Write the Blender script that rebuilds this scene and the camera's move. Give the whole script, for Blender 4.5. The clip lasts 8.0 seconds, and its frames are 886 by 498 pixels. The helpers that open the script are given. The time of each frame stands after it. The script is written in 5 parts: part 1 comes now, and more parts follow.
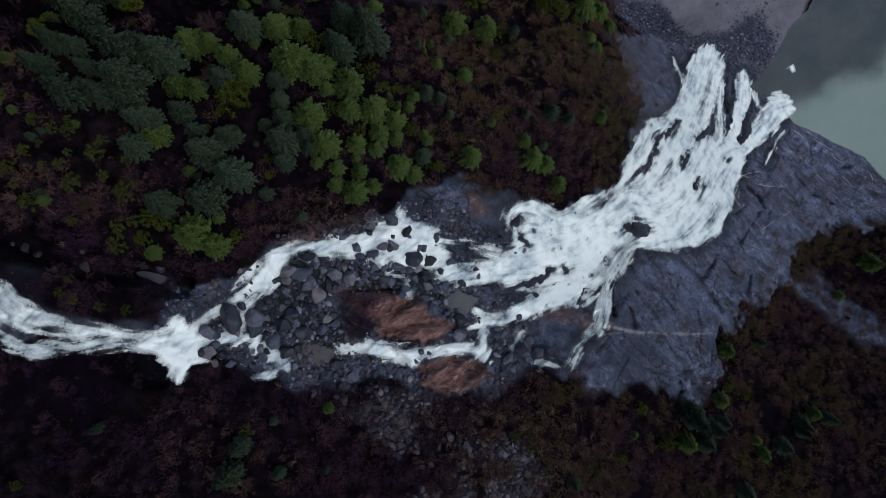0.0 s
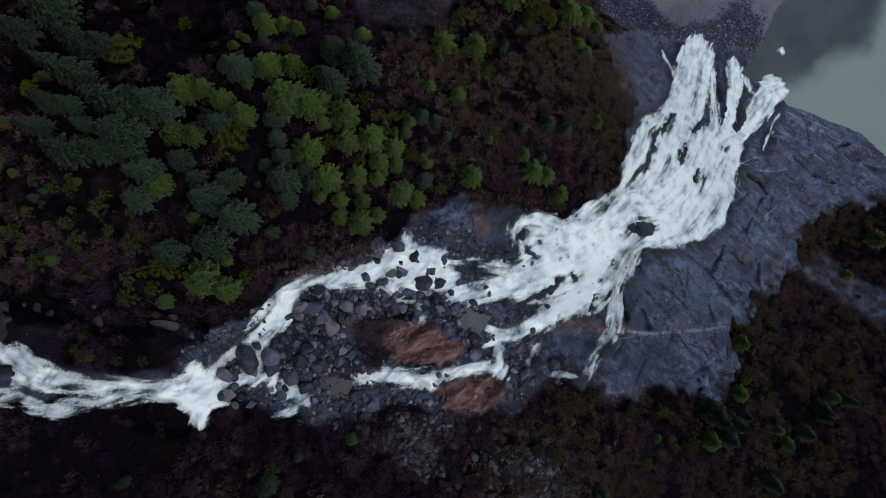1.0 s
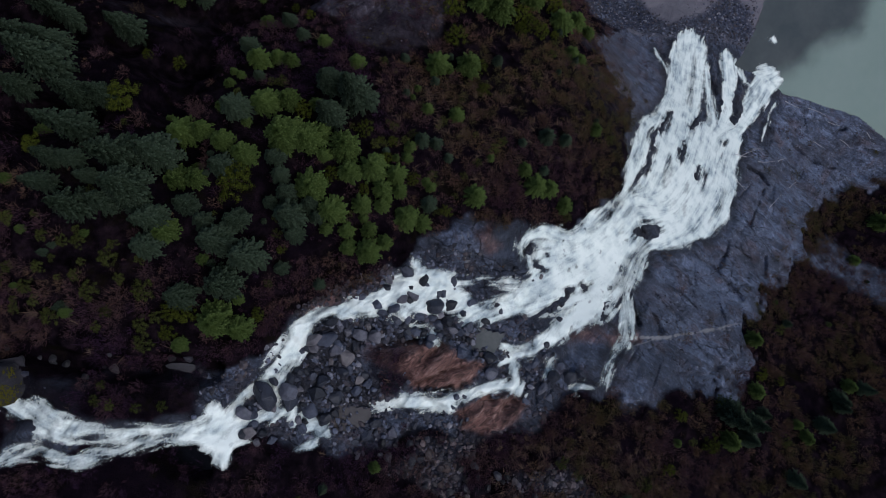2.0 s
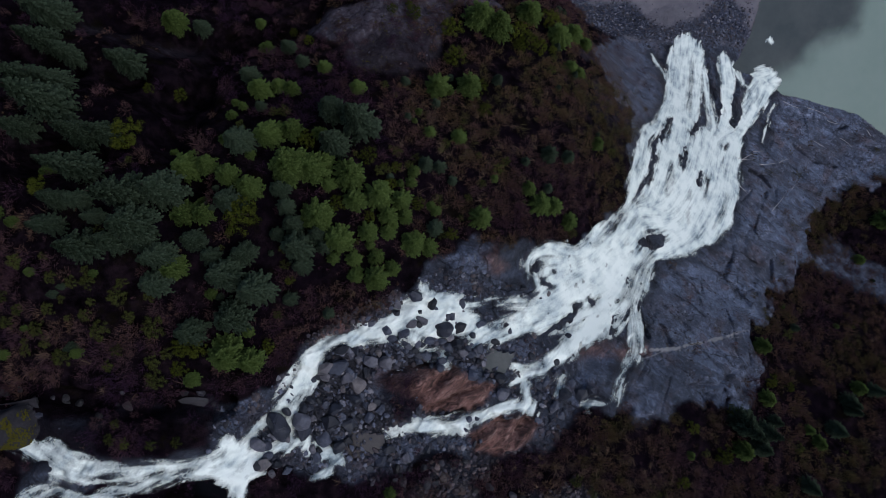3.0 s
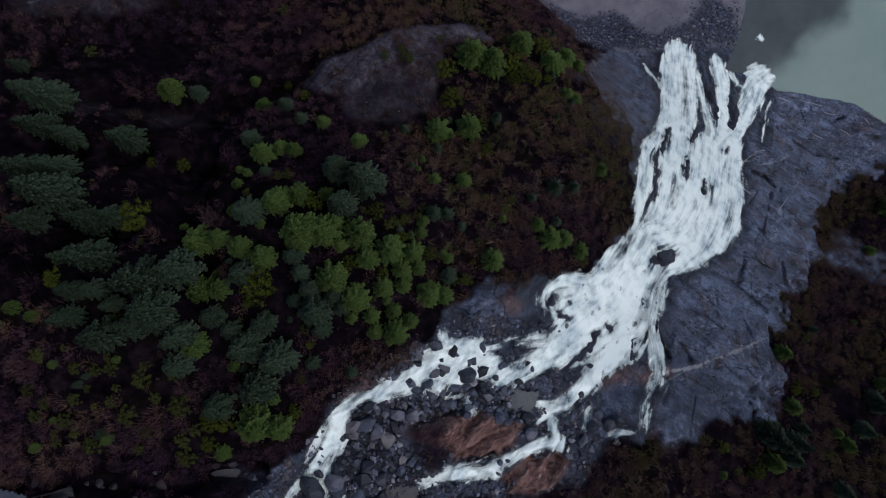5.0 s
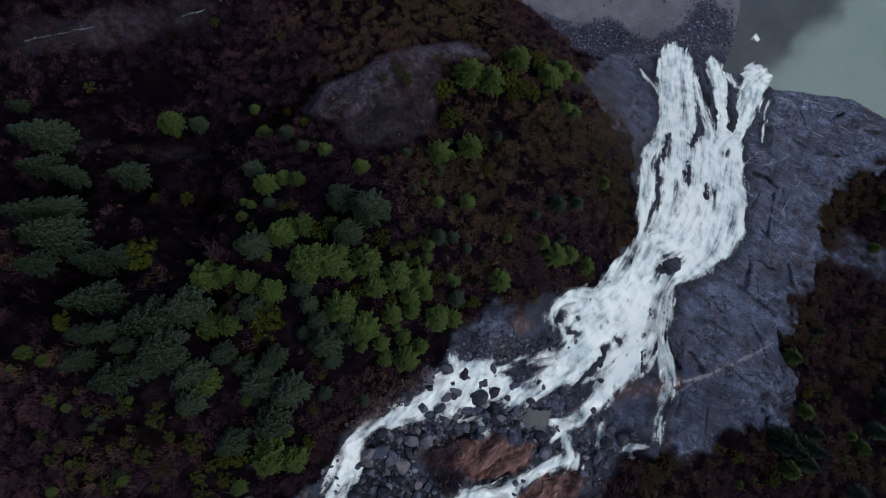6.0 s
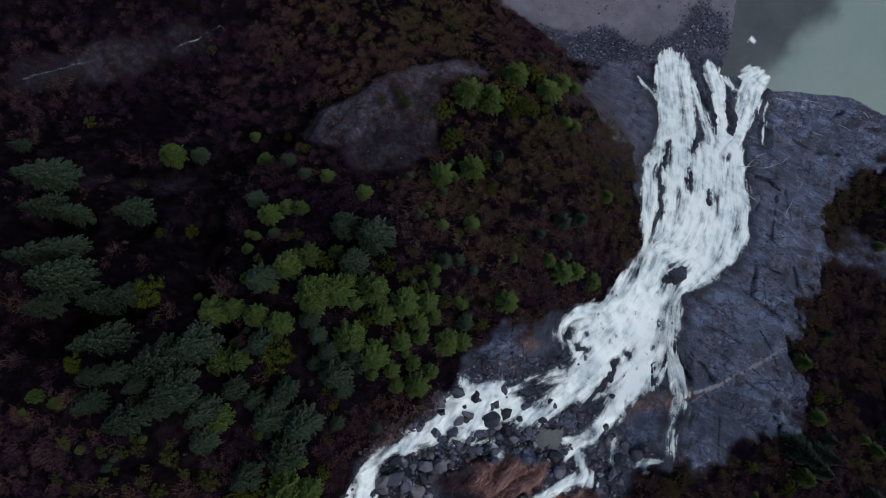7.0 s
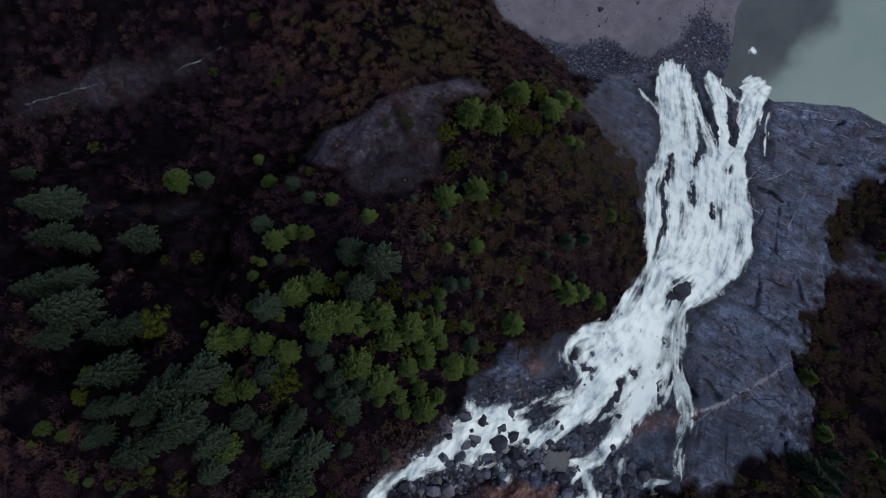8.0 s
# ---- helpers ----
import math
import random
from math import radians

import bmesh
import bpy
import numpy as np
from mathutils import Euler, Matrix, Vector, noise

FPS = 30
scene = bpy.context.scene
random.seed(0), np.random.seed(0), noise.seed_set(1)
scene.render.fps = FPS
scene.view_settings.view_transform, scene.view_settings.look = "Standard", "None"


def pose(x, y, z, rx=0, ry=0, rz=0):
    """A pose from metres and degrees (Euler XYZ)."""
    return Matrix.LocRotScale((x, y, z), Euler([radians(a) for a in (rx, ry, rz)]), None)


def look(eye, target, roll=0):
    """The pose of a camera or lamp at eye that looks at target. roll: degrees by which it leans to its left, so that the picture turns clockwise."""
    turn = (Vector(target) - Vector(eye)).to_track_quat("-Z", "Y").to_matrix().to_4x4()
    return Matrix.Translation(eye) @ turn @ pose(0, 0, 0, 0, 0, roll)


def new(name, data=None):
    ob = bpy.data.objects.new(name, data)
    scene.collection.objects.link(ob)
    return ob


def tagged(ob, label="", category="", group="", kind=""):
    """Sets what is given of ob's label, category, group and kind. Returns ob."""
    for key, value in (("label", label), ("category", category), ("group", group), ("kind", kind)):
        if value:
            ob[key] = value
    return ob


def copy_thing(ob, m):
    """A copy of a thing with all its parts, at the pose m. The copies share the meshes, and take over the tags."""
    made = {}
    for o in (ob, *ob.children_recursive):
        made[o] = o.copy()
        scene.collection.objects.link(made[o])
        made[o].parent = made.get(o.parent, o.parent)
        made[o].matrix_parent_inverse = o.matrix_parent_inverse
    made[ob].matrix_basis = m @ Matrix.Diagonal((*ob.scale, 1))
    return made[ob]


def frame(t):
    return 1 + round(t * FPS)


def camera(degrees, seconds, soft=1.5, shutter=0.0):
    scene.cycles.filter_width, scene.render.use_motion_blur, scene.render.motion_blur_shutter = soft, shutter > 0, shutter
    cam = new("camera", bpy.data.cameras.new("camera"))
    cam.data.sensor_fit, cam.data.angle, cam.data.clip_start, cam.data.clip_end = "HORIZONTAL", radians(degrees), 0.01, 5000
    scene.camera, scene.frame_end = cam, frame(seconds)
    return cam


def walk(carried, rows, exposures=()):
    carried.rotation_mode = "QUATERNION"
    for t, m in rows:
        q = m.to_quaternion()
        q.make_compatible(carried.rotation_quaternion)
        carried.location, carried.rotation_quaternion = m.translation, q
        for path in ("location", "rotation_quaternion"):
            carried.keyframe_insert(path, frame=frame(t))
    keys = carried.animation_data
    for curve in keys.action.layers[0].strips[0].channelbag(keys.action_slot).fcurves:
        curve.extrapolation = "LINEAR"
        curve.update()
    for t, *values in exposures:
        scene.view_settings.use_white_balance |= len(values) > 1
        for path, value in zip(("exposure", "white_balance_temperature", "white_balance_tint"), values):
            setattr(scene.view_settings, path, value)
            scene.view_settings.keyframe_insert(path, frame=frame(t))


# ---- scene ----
cam = camera(60.0, 8.0, 0.97)
ROWS = [
    (0.0, 0.000, 0.000, 208.017, 0.000, 0.000, 0.000),
    (0.5, -0.452, 1.872, 208.075, -0.085, 0.048, -2.415),
    (1.0, -0.806, 3.737, 208.136, -0.157, 0.110, -4.833),
    (1.5, -1.172, 5.683, 208.162, -0.261, 0.161, -7.141),
    (3.0, -1.768, 11.447, 208.331, -0.417, 0.225, -10.776),
    (3.5, -1.841, 13.384, 208.377, -0.454, 0.259, -12.090),
    (4.0, -1.825, 15.239, 208.428, -0.465, 0.315, -13.402),
    (4.5, -1.754, 17.061, 208.480, -0.459, 0.373, -14.709),
    (6.0, -1.225, 22.587, 208.563, -0.486, 0.525, -18.383),
    (6.5, -0.959, 24.304, 208.553, -0.447, 0.599, -19.487),
    (7.0, -0.700, 26.096, 208.536, -0.428, 0.628, -20.591),
    (7.5, -0.494, 27.844, 208.488, -0.366, 0.630, -21.116),
    (8.0, -0.182, 29.695, 208.504, -0.366, 0.627, -21.214),
]
EXPOSURE = 0.0
walk(cam, [(t, pose(x, y, z, rx, ry, rz)) for t, x, y, z, rx, ry, rz in ROWS], ((0.0, EXPOSURE, 5790, 9.5), (8.0, EXPOSURE, 5790, 9.5)))

# ---- overcast daylight ----
world = bpy.data.worlds.new("sky")
scene.world = world
world.use_nodes = True
sky = world.node_tree.nodes.new("ShaderNodeTexSky")
sky.sky_type, sky.sun_disc = "NISHITA", False
sky.sun_elevation, sky.sun_rotation = radians(60), radians(128)
sky.air_density, sky.dust_density = 1.0, 3.0
back = world.node_tree.nodes["Background"]
back.inputs["Strength"].default_value = 0.118
world.node_tree.links.new(sky.outputs[0], back.inputs[0])
sun = new("sun", bpy.data.lights.new("sun", "SUN"))
sun.data.energy, sun.data.angle, sun.data.color = 1.35, radians(30), (1.0, 0.96, 0.9)
sun.matrix_world = look((118, -92, 260), (0, 0, 0))

# ---- the plan: heights on a 25 m net, watercourses (x, y, half width), zones ----
HEIGHTS = [
    [125.0, 116.8, 108.6, 100.3, 92.4, 87.4, 79.0, 65.4, 58.2, 50.1],
    [119.4, 114.0, 107.4, 98.9, 90.5, 81.3, 71.5, 58.9, 45.7, 38.4],
    [114.2, 111.0, 107.0, 95.2, 89.9, 82.3, 63.8, 41.9, 26.6, 25.3],
    [111.7, 106.7, 105.4, 96.2, 87.5, 67.0, 45.0, 28.8, 11.0, 8.8],
    [111.8, 107.0, 108.7, 99.5, 87.2, 71.3, 35.4, 13.9, 1.6, 2.5],
    [107.3, 103.0, 91.7, 75.8, 71.4, 55.9, 17.0, 4.8, -0.5, -4.0],
    [98.4, 90.5, 69.0, 54.1, 54.7, 26.1, -4.5, -0.1, -3.1, -6.3],
    [85.9, 79.7, 65.7, 52.3, 37.4, 14.7, 1.9, -0.1, -4.8, -8.0],
    [75.4, 73.4, 69.0, 57.8, 32.3, 10.3, 2.8, -1.9, -5.9, -8.2],
]
# swells: x, y, radius along, radius across, turn, rise
SWELLS = [(4, 8, 5, 3.5, 0, 4.5), (-5, -10.5, 6.5, 3.0, -25, 1.8), (-12, -9.5, 4, 3, 0, 1.0), (2, -20, 5, 2, -20, 1.0), (-46, -7, 7, 2.6, -8, 1.8),
          (-2, 50, 14, 9, 0, 2.5), (-20, 33, 12, 9, 0, 2.0)]
RIBBONS = {}
RIBBONS["river_upper"] = [(-65.9, -2.2, 1.49), (-63.4, -3.2, 1.35), (-60.6, -5.3, 1.05), (-57.9, -7.0, 2.1), (-55.6, -8.9, 1.5), (-52.8, -9.8, 1.0), (-49.4, -11.0, 1.0), (-46.3, -11.2, 0.9), (-42.5, -12.5, 1.25), (-39.0, -13.3, 1.5), (-37.2, -13.6, 2.7), (-35.1, -14.0, 2.1)]
RIBBONS["river_side"] = [(-65.8, -12.5, 0.74), (-60.8, -10.8, 0.60), (-57.9, -11.4, 0.4), (-56.5, -12.3, 0.42), (-54.0, -13.3, 0.5), (-51.2, -13.0, 0.6), (-48.1, -13.1, 0.75), (-45.1, -12.7, 0.95)]
RIBBONS["plunge"] = [(-37.1, -10.5, 0.95), (-36.8, -13.3, 2.37), (-36.8, -16.9, 1.27)]
RIBBONS["chute"] = [(-35.4, -11.8, 0.72), (-33.5, -9.4, 0.56), (-30.8, -8.3, 0.73), (-28.2, -6.4, 1.40), (-26.0, -4.3, 1.65), (-24.6, -1.9, 1.48), (-22.5, -0.2, 1.16), (-19.3, 0.3, 1.17), (-15.2, 0.1, 1.52), (-12.8, -0.1, 1.19)]
RIBBONS["chute_fork"] = [(-28.0, -7.8, 0.66), (-28.8, -9.6, 0.5), (-29.7, -11.4, 0.7), (-30.0, -12.9, 0.9), (-31.7, -12.8, 0.8), (-34.3, -13.2, 0.85)]
RIBBONS["trickle_a"] = [(-29.0, -12.2, 0.5), (-27.4, -13.0, 0.65), (-26.3, -14.9, 0.86), (-24.1, -16.5, 1.08), (-23.2, -17.5, 0.62)]
RIBBONS["trickle_b"] = [(-27.2, -18.7, 0.35), (-25.5, -18.5, 0.75), (-24.6, -18.0, 0.45)]
RIBBONS["boulder_rapids"] = [(-13.6, 0.3, 1.27), (-10.2, 1.0, 2.39), (-6.8, 1.4, 3.46), (-3.4, 0.4, 3.14), (-0.9, -1.4, 2.12), (0.9, -3.4, 1.43), (3.3, -4.3, 1.35)]
RIBBONS["rapids_top"] = [(-6.3, 5.3, 0.52), (-5.9, 3.5, 1.04), (-4.6, 2.1, 1.22)]
RIBBONS["rapids_foot"] = [(-9.6, -1.4, 1.89), (-8.5, -3.6, 1.03), (-6.0, -5.2, 0.78), (-5.3, -6.5, 0.43)]
RIBBONS["shelf"] = [(0.4, -4.4, 1.42), (4.3, -3.8, 1.81), (9.2, -3.6, 2.42), (14.5, -2.7, 4.05), (20.3, -0.8, 5.43), (26.7, 1.3, 6.09)]
RIBBONS["shelf_veil"] = [(1.1, 1.1, 0.53), (4.7, 0.3, 1.27), (8.5, -0.9, 1.30)]
RIBBONS["ring"] = [(12.9, 2.3, 1.25), (11.2, 5.1, 0.95), (12.7, 7.0, 1.05), (16.0, 7.0, 1.37), (19.2, 5.3, 1.80), (22.0, 3.6, 2.86)]
RIBBONS["lobe"] = [(13.3, 0.8, 1.54), (16.7, 2.5, 3.34), (20.8, 2.7, 4.05)]
RIBBONS["fan"] = [(6.8, -12.0, 0.3), (10.2, -11.6, 0.7), (14.0, -9.8, 1.35), (18.5, -8.4, 2.0), (25.3, -5.9, 3.4), (31.5, -1.4, 4.4), (35.0, 2.1, 4.43)]
RIBBONS["fan_tail"] = [(5.4, -9.7, 0.27), (6.9, -10.6, 0.36), (9.7, -11.2, 0.55)]
RIBBONS["drop"] = [(4.6, -12.1, 0.3), (6.4, -12.7, 0.7), (6.4, -15.1, 0.75), (6.3, -16.8, 1.05)]
RIBBONS["lower_run"] = [(6.3, -16.4, 1.0), (2.3, -15.2, 0.65), (-1.3, -15.7, 0.85), (-4.8, -16.3, 1.1), (-8.2, -15.8, 1.4), (-10.7, -15.0, 1.3), (-13.2, -14.7, 0.45), (-15.8, -15.0, 0.12)]
RIBBONS["veil"] = [(30.6, -5.2, 1.3), (29.9, -7.0, 1.05), (29.5, -9.8, 1.35), (27.9, -12.4, 1.5), (27.1, -14.1, 1.4), (24.8, -14.9, 0.8), (23.4, -15.6, 0.6), (22.3, -17.2, 0.5), (20.9, -18.9, 0.4)]
RIBBONS["puddle"] = [(15.9, -18.8, 0.37), (17.3, -18.4, 0.55), (18.1, -18.9, 0.28)]
RIBBONS["seep"] = [(13.4, -13.3, 0.18), (12.0, -14.6, 0.18), (11.3, -15.8, 0.12)]
RIBBONS["brow"] = [(20.5, 0.6, 5.04), (25.7, 3.3, 5.02), (31.2, 5.6, 5.41), (35.8, 8.2, 4.46)]
RIBBONS["lip"] = [(33.0, 2.8, 2.19), (37.7, 1.1, 1.01), (43.0, 1.1, 1.39), (48.9, 2.2, 2.64), (53.5, 4.4, 3.08)]
RIBBONS["face"] = [(40.6, 8.6, 5.20), (46.2, 7.8, 6.58), (53.0, 11.4, 9.39), (58.1, 16.7, 8.06), (62.7, 22.1, 6.74)]
RIBBONS["face_left"] = [(35.0, 13.2, 0.77), (37.3, 16.2, 1.68), (41.1, 21.0, 2.22), (44.8, 25.9, 1.59), (51.8, 29.4, 1.17), (58.1, 34.5, 1.92), (62.6, 39.4, 2.84)]
RIBBONS["face_main"] = [(71.2, 52.3, 1.49), (70.1, 49.6, 4.14), (67.5, 44.4, 5.25), (64.5, 37.8, 4.83), (60.0, 31.2, 4.66), (54.2, 24.2, 4.16), (47.9, 17.8, 3.94), (42.9, 12.7, 4.01)]
RIBBONS["face_link"] = [(72.6, 42.8, 1.47), (70.5, 34.9, 1.30), (69.6, 28.6, 1.70), (66.4, 23.2, 2.75)]
RIBBONS["finger"] = [(79.7, 45.7, 1.7), (79.3, 42.9, 2.7), (78.5, 38.2, 2.2), (75.7, 32.6, 1.7), (72.8, 27.9, 1.5), (69.6, 24.8, 2.1)]
RIBBONS["finger_right"] = [(93.3, 37.2, 1.6), (91.1, 38.8, 3.7), (86.9, 35.0, 3.4), (82.7, 30.4, 2.6), (76.2, 25.9, 2.4), (68.5, 24.7, 2.9)]
RIBBONS["face_right"] = [(76.0, 24.1, 1.43), (70.1, 18.0, 3.02), (66.0, 12.4, 3.19), (60.4, 6.5, 3.32), (54.8, 3.0, 2.72)]
RIBBONS["thread_a"] = [(59.3, 49.2, 0.06), (59.4, 46.8, 0.03), (60.2, 44.0, 0.05), (60.1, 41.0, 0.02), (58.6, 37.3, 0.04)]
RIBBONS["thread_b"] = [(91.2, 31.8, 0.06), (88.6, 29.0, 0.03), (87.4, 26.6, 0.06), (85.2, 24.6, 0.02), (83.5, 21.8, 0.04)]
RIBBONS["thread_c"] = [(82.1, 41.3, 0.60), (83.3, 38.2, 0.60), (85.5, 36.3, 0.45)]
RIBBONS["splash"] = [(93.1, 49.0, 0.45), (94.2, 49.4, 0.7), (94.9, 48.6, 0.4)]
ISLANDS = [(39.3, 4.1, 3.9, 1.7), (12.4, 5.1, 0.9, 1.1), (22.1, -3.6, 0.7, 0.9), (5.1, -3.1, 0.8, 0.5), (-60.2, -8.3, 1.6, 1.3), (14.4, 1.2, 0.5, 0.6), (15.7, 3.5, 0.4, 0.6)]
ZONES = {}
ZONES["rock"] = [(-63, 0), (-54, -2), (-50, -2), (-41, -4), (-36, -5), (-31, -4), (-29, -3), (-25, 0), (-19, 3), (-11, 5), (-6, 8), (1, 11), (6, 9), (11, 10), (16, 7), (22, 7), (33, 12), (36, 19), (39, 26), (42, 32), (40, 38), (39, 49), (71, 63), (94, 44), (131, 24), (129, 8), (101, 5), (87, 0), (81, -7), (63, -14), (55, -19), (53, -24), (45, -27), (36, -25), (26, -23), (16, -20), (9, -22), (-2, -22), (-12, -20), (-22, -21), (-28, -18), (-32, -16), (-35, -14), (-45, -12), (-51, -12), (-62, -11)]
ZONES["island"] = [(-52, -4), (-48, -3), (-41, -5), (-38, -8), (-39, -11), (-45, -10), (-51, -9), (-53, -7)]
ZONES["islet"] = [(-15, -6), (-10, -7), (-7, -10), (-8, -13), (-14, -12), (-16, -10)]
ZONES["red"] = [(-17, -5), (-14, -5), (-9, -6), (-4, -7), (-1, -10), (2, -12), (0, -14), (-3, -15), (-7, -14), (-10, -13), (-10, -11), (-14, -9), (-17, -7)]
ZONES["red_foot"] = [(-4, -18), (-1, -17), (1, -16), (5, -17), (8, -19), (6, -21), (1, -22), (-3, -21)]
ZONES["red_ledge"] = [(16, -9), (20, -10.5), (24, -11.3), (30, -12.6), (30, -14.5), (25, -13.6), (20, -12.6), (16, -11)]
ZONES["red_brow"] = [(3, 9), (5.5, 9), (7, 6), (5.5, 4), (4.5, 6)]
ZONES["red_bank"] = [(-24, 1), (-19, 3), (-11, 5), (-11, 4), (-16, 2), (-22, 0)]
ZONES["rubble_low"] = [(-19, -21), (-12, -20), (-2, -22), (-5, -26), (3, -29), (13, -32), (16, -39), (12, -41), (-4, -40), (-6, -33), (-12, -27)]
ZONES["rubble_mid"] = [(-25, -2), (-20, -1), (-14, -2), (-7, -4), (1, -5), (2, -11), (-0, -9), (-7, -7), (-16, -5), (-16, -10), (-14, -14), (-16, -15), (-21, -14), (-25, -13), (-28, -12)]
ZONES["dome"] = [(-20, 55), (-15, 57), (-7, 58), (0, 60), (9, 59), (17, 59), (17, 55), (8, 54), (4, 47), (2, 41), (-3, 40), (-10, 42), (-14, 48)]
ZONES["beach"] = [(33, 91), (32, 78), (41, 70), (44, 60), (57, 54), (73, 52), (87, 48), (97, 63), (101, 71)]
ZONES["gravel"] = [(42, 71), (43, 59), (56, 54), (72, 51), (87, 48), (91, 58), (85, 63), (74, 58), (67, 57), (57, 66)]
ZONES["gully"] = [(-59, 79), (-56, 80), (-49, 79), (-45, 82), (-38, 82), (-30, 83)]
ZONES["scree_hill"] = [(-55, 58), (-48, 56), (-37, 50), (-40, 49), (-47, 53)]
ZONES["gully_right"] = [(81, -8), (91, -6), (100, -13), (112, -20), (109, -27), (95, -19), (86, -14)]
ZONES["pool_green"] = [(0, -7), (3, -7), (5, -8), (4, -10), (2, -11), (0, -10)]
ZONES["pool_brown"] = [(-22.5, -16.6), (-22, -14.8), (-20.7, -13.5), (-19, -14.3), (-16.6, -15.2), (-16.9, -16.5), (-18.4, -17.4), (-20.5, -17.8), (-22, -17.9)]
ZONES["hollow"] = [(-46, -15), (-44, -14.3), (-40.5, -15), (-39.2, -16), (-38.8, -17.8), (-38.7, -19.2), (-41, -19.3), (-44, -18)]
ZONES["pool_grey"] = [(-71, 4), (-66, 2), (-66, -1), (-65, -4), (-66, -6), (-73, -4)]
ZONES["mossy"] = [(-66, 2), (-60, 0), (-60, -4), (-64, -4), (-66, -3)]
ZONES["trench"] = [(-71, 4), (-66, 3), (-62, 3), (-58, 1), (-53, -1), (-49, -2), (-43, -3), (-37, -5)]
ZONES["flatslab"] = [(-41, -4)]
ZONES["lake"] = [(85, 46), (89, 50), (97, 63), (108, 85), (140, 140), (300, 400), (1500, 1500), (1500, -100), (220, -60), (140, 2), (119, 18), (114, 25), (105, 30), (95, 34), (90, 39), (82, 43)]
ZONES["lakeplume"] = [(80, 40), (84, 48), (95, 64), (106, 86), (138, 142), (165, 140), (140, 85), (127, 62), (117, 49), (107, 44), (98, 41), (90, 37)]

# open joints in the slab: half width, depth, line
JOINTS = [
    (0.45, 1.4, (50, -2), (52, -4), (54, -6), (58, -13)),
    (0.45, 2.2, (31, -7), (31, -9), (31, -12)),
    (0.3, 0.9, (37, -8), (41, -14)),
    (0.5, 2.6, (75, 15), (78, 13), (79, 10)),
    (0.35, 1.2, (77, 9), (71, 4), (68, 1)),
    (0.3, 1.0, (54, -7), (58, -4), (61, -1)),
    (0.4, 1.2, (93, 20), (97, 15), (103, 12)),
    (0.3, 1.0, (71, -3), (67, -10), (61, -16)),
    (0.35, 0.9, (35, -21), (42, -23), (49, -22)),
    (0.45, 1.3, (34, -9), (35, -12), (35, -14)),
    (0.7, 1.5, (108, 22), (109, 22)),
    (0.4, 1.5, (-9.2, -12.5), (-6.4, -11.9), (-3.4, -11.5), (0.2, -11.3)),
    (0.7, 2.0, (-7.3, -13.8), (-5.9, -14.4), (-4.3, -14.3)),
    (0.3, 1.0, (-15.2, -6.3), (-11.4, -5.9), (-7.0, -6.4), (-3.5, -7.9)),
]


# dark slots between the strands of the falls: x, y, half width
GAPS = [
    [(48.4, 24.9, 0.63), (45.1, 20.2, 0.72), (41.5, 16.3, 0.58), (39.4, 14.6, 0.23)],
    [(56.5, 30.6, 0.40), (52.9, 27.7, 0.91), (50.4, 25.3, 0.51)],
    [(60.9, 26.8, 0.54), (63.3, 27.7, 0.96), (65.3, 28.4, 0.56)],
    [(57.4, 23.1, 0.40), (55.4, 20.2, 0.65), (54.3, 18.5, 0.38)],
    [(59.3, 16.5, 0.39), (57.8, 14.3, 0.64)],
    [(74.9, 46.4, 0.59), (74.1, 40.9, 0.88), (74.2, 35.3, 0.87), (72.9, 30.6, 0.57)],
    [(81.7, 38.2, 0.74), (79.2, 32.1, 1.76), (76.1, 27.5, 1.15)],
    [(19.1, -3.5, 0.35), (16.8, -4.9, 0.85), (14.7, -5.9, 0.65), (12.4, -6.4, 0.4), (9.5, -6.9, 0.5)],
    [(26.7, -6.9, 0.15), (25.0, -8.3, 0.4), (23.8, -9.3, 0.5)],
    [(13.1, 2.8, 0.35), (14.4, 1.1, 0.6)],
]
# where the sheet of water is thin and the rock shows through: x, y, half width
CURTAINS = [
    [(37.6, 1.3, 1.9), (33.0, -2.3, 2.4), (29.5, -5.4, 2.0), (27.3, -8.0, 1.6), (25.6, -10.3, 0.9)],
    [(51.0, 19.5, 0.4), (48.9, 15.8, 1.1), (46.7, 13.2, 0.4)],
    [(60.5, 15.6, 0.5), (58.6, 12.2, 1.1), (57.5, 9.6, 0.4)],
    [(54.0, 12.3, 0.4), (51.6, 8.3, 0.9), (50.6, 6.0, 0.3)],
    [(65.5, 28.0, 0.9), (61.5, 25.8, 0.8), (57.0, 22.0, 0.9), (54.0, 17.8, 0.6)],
    [(34.5, 13.0, 1.2), (33.0, 10.6, 1.6), (29.0, 8.2, 1.4), (25.0, 6.2, 0.9)],
    [(64.5, 10.2, 0.5), (61.5, 6.6, 0.8), (57.5, 4.0, 0.4)],
    [(-57.7, -11.0, 0.7), (-54.9, -11.5, 1.2), (-52.3, -11.3, 1.2), (-50.0, -12.2, 0.8)],
    [(-48.0, -11.5, 0.3), (-45.6, -11.9, 0.6), (-42.2, -12.8, 0.4)],
    [(70.0, 45.5, 0.5), (66.5, 38.5, 0.9), (63.0, 32.5, 0.5)],
]
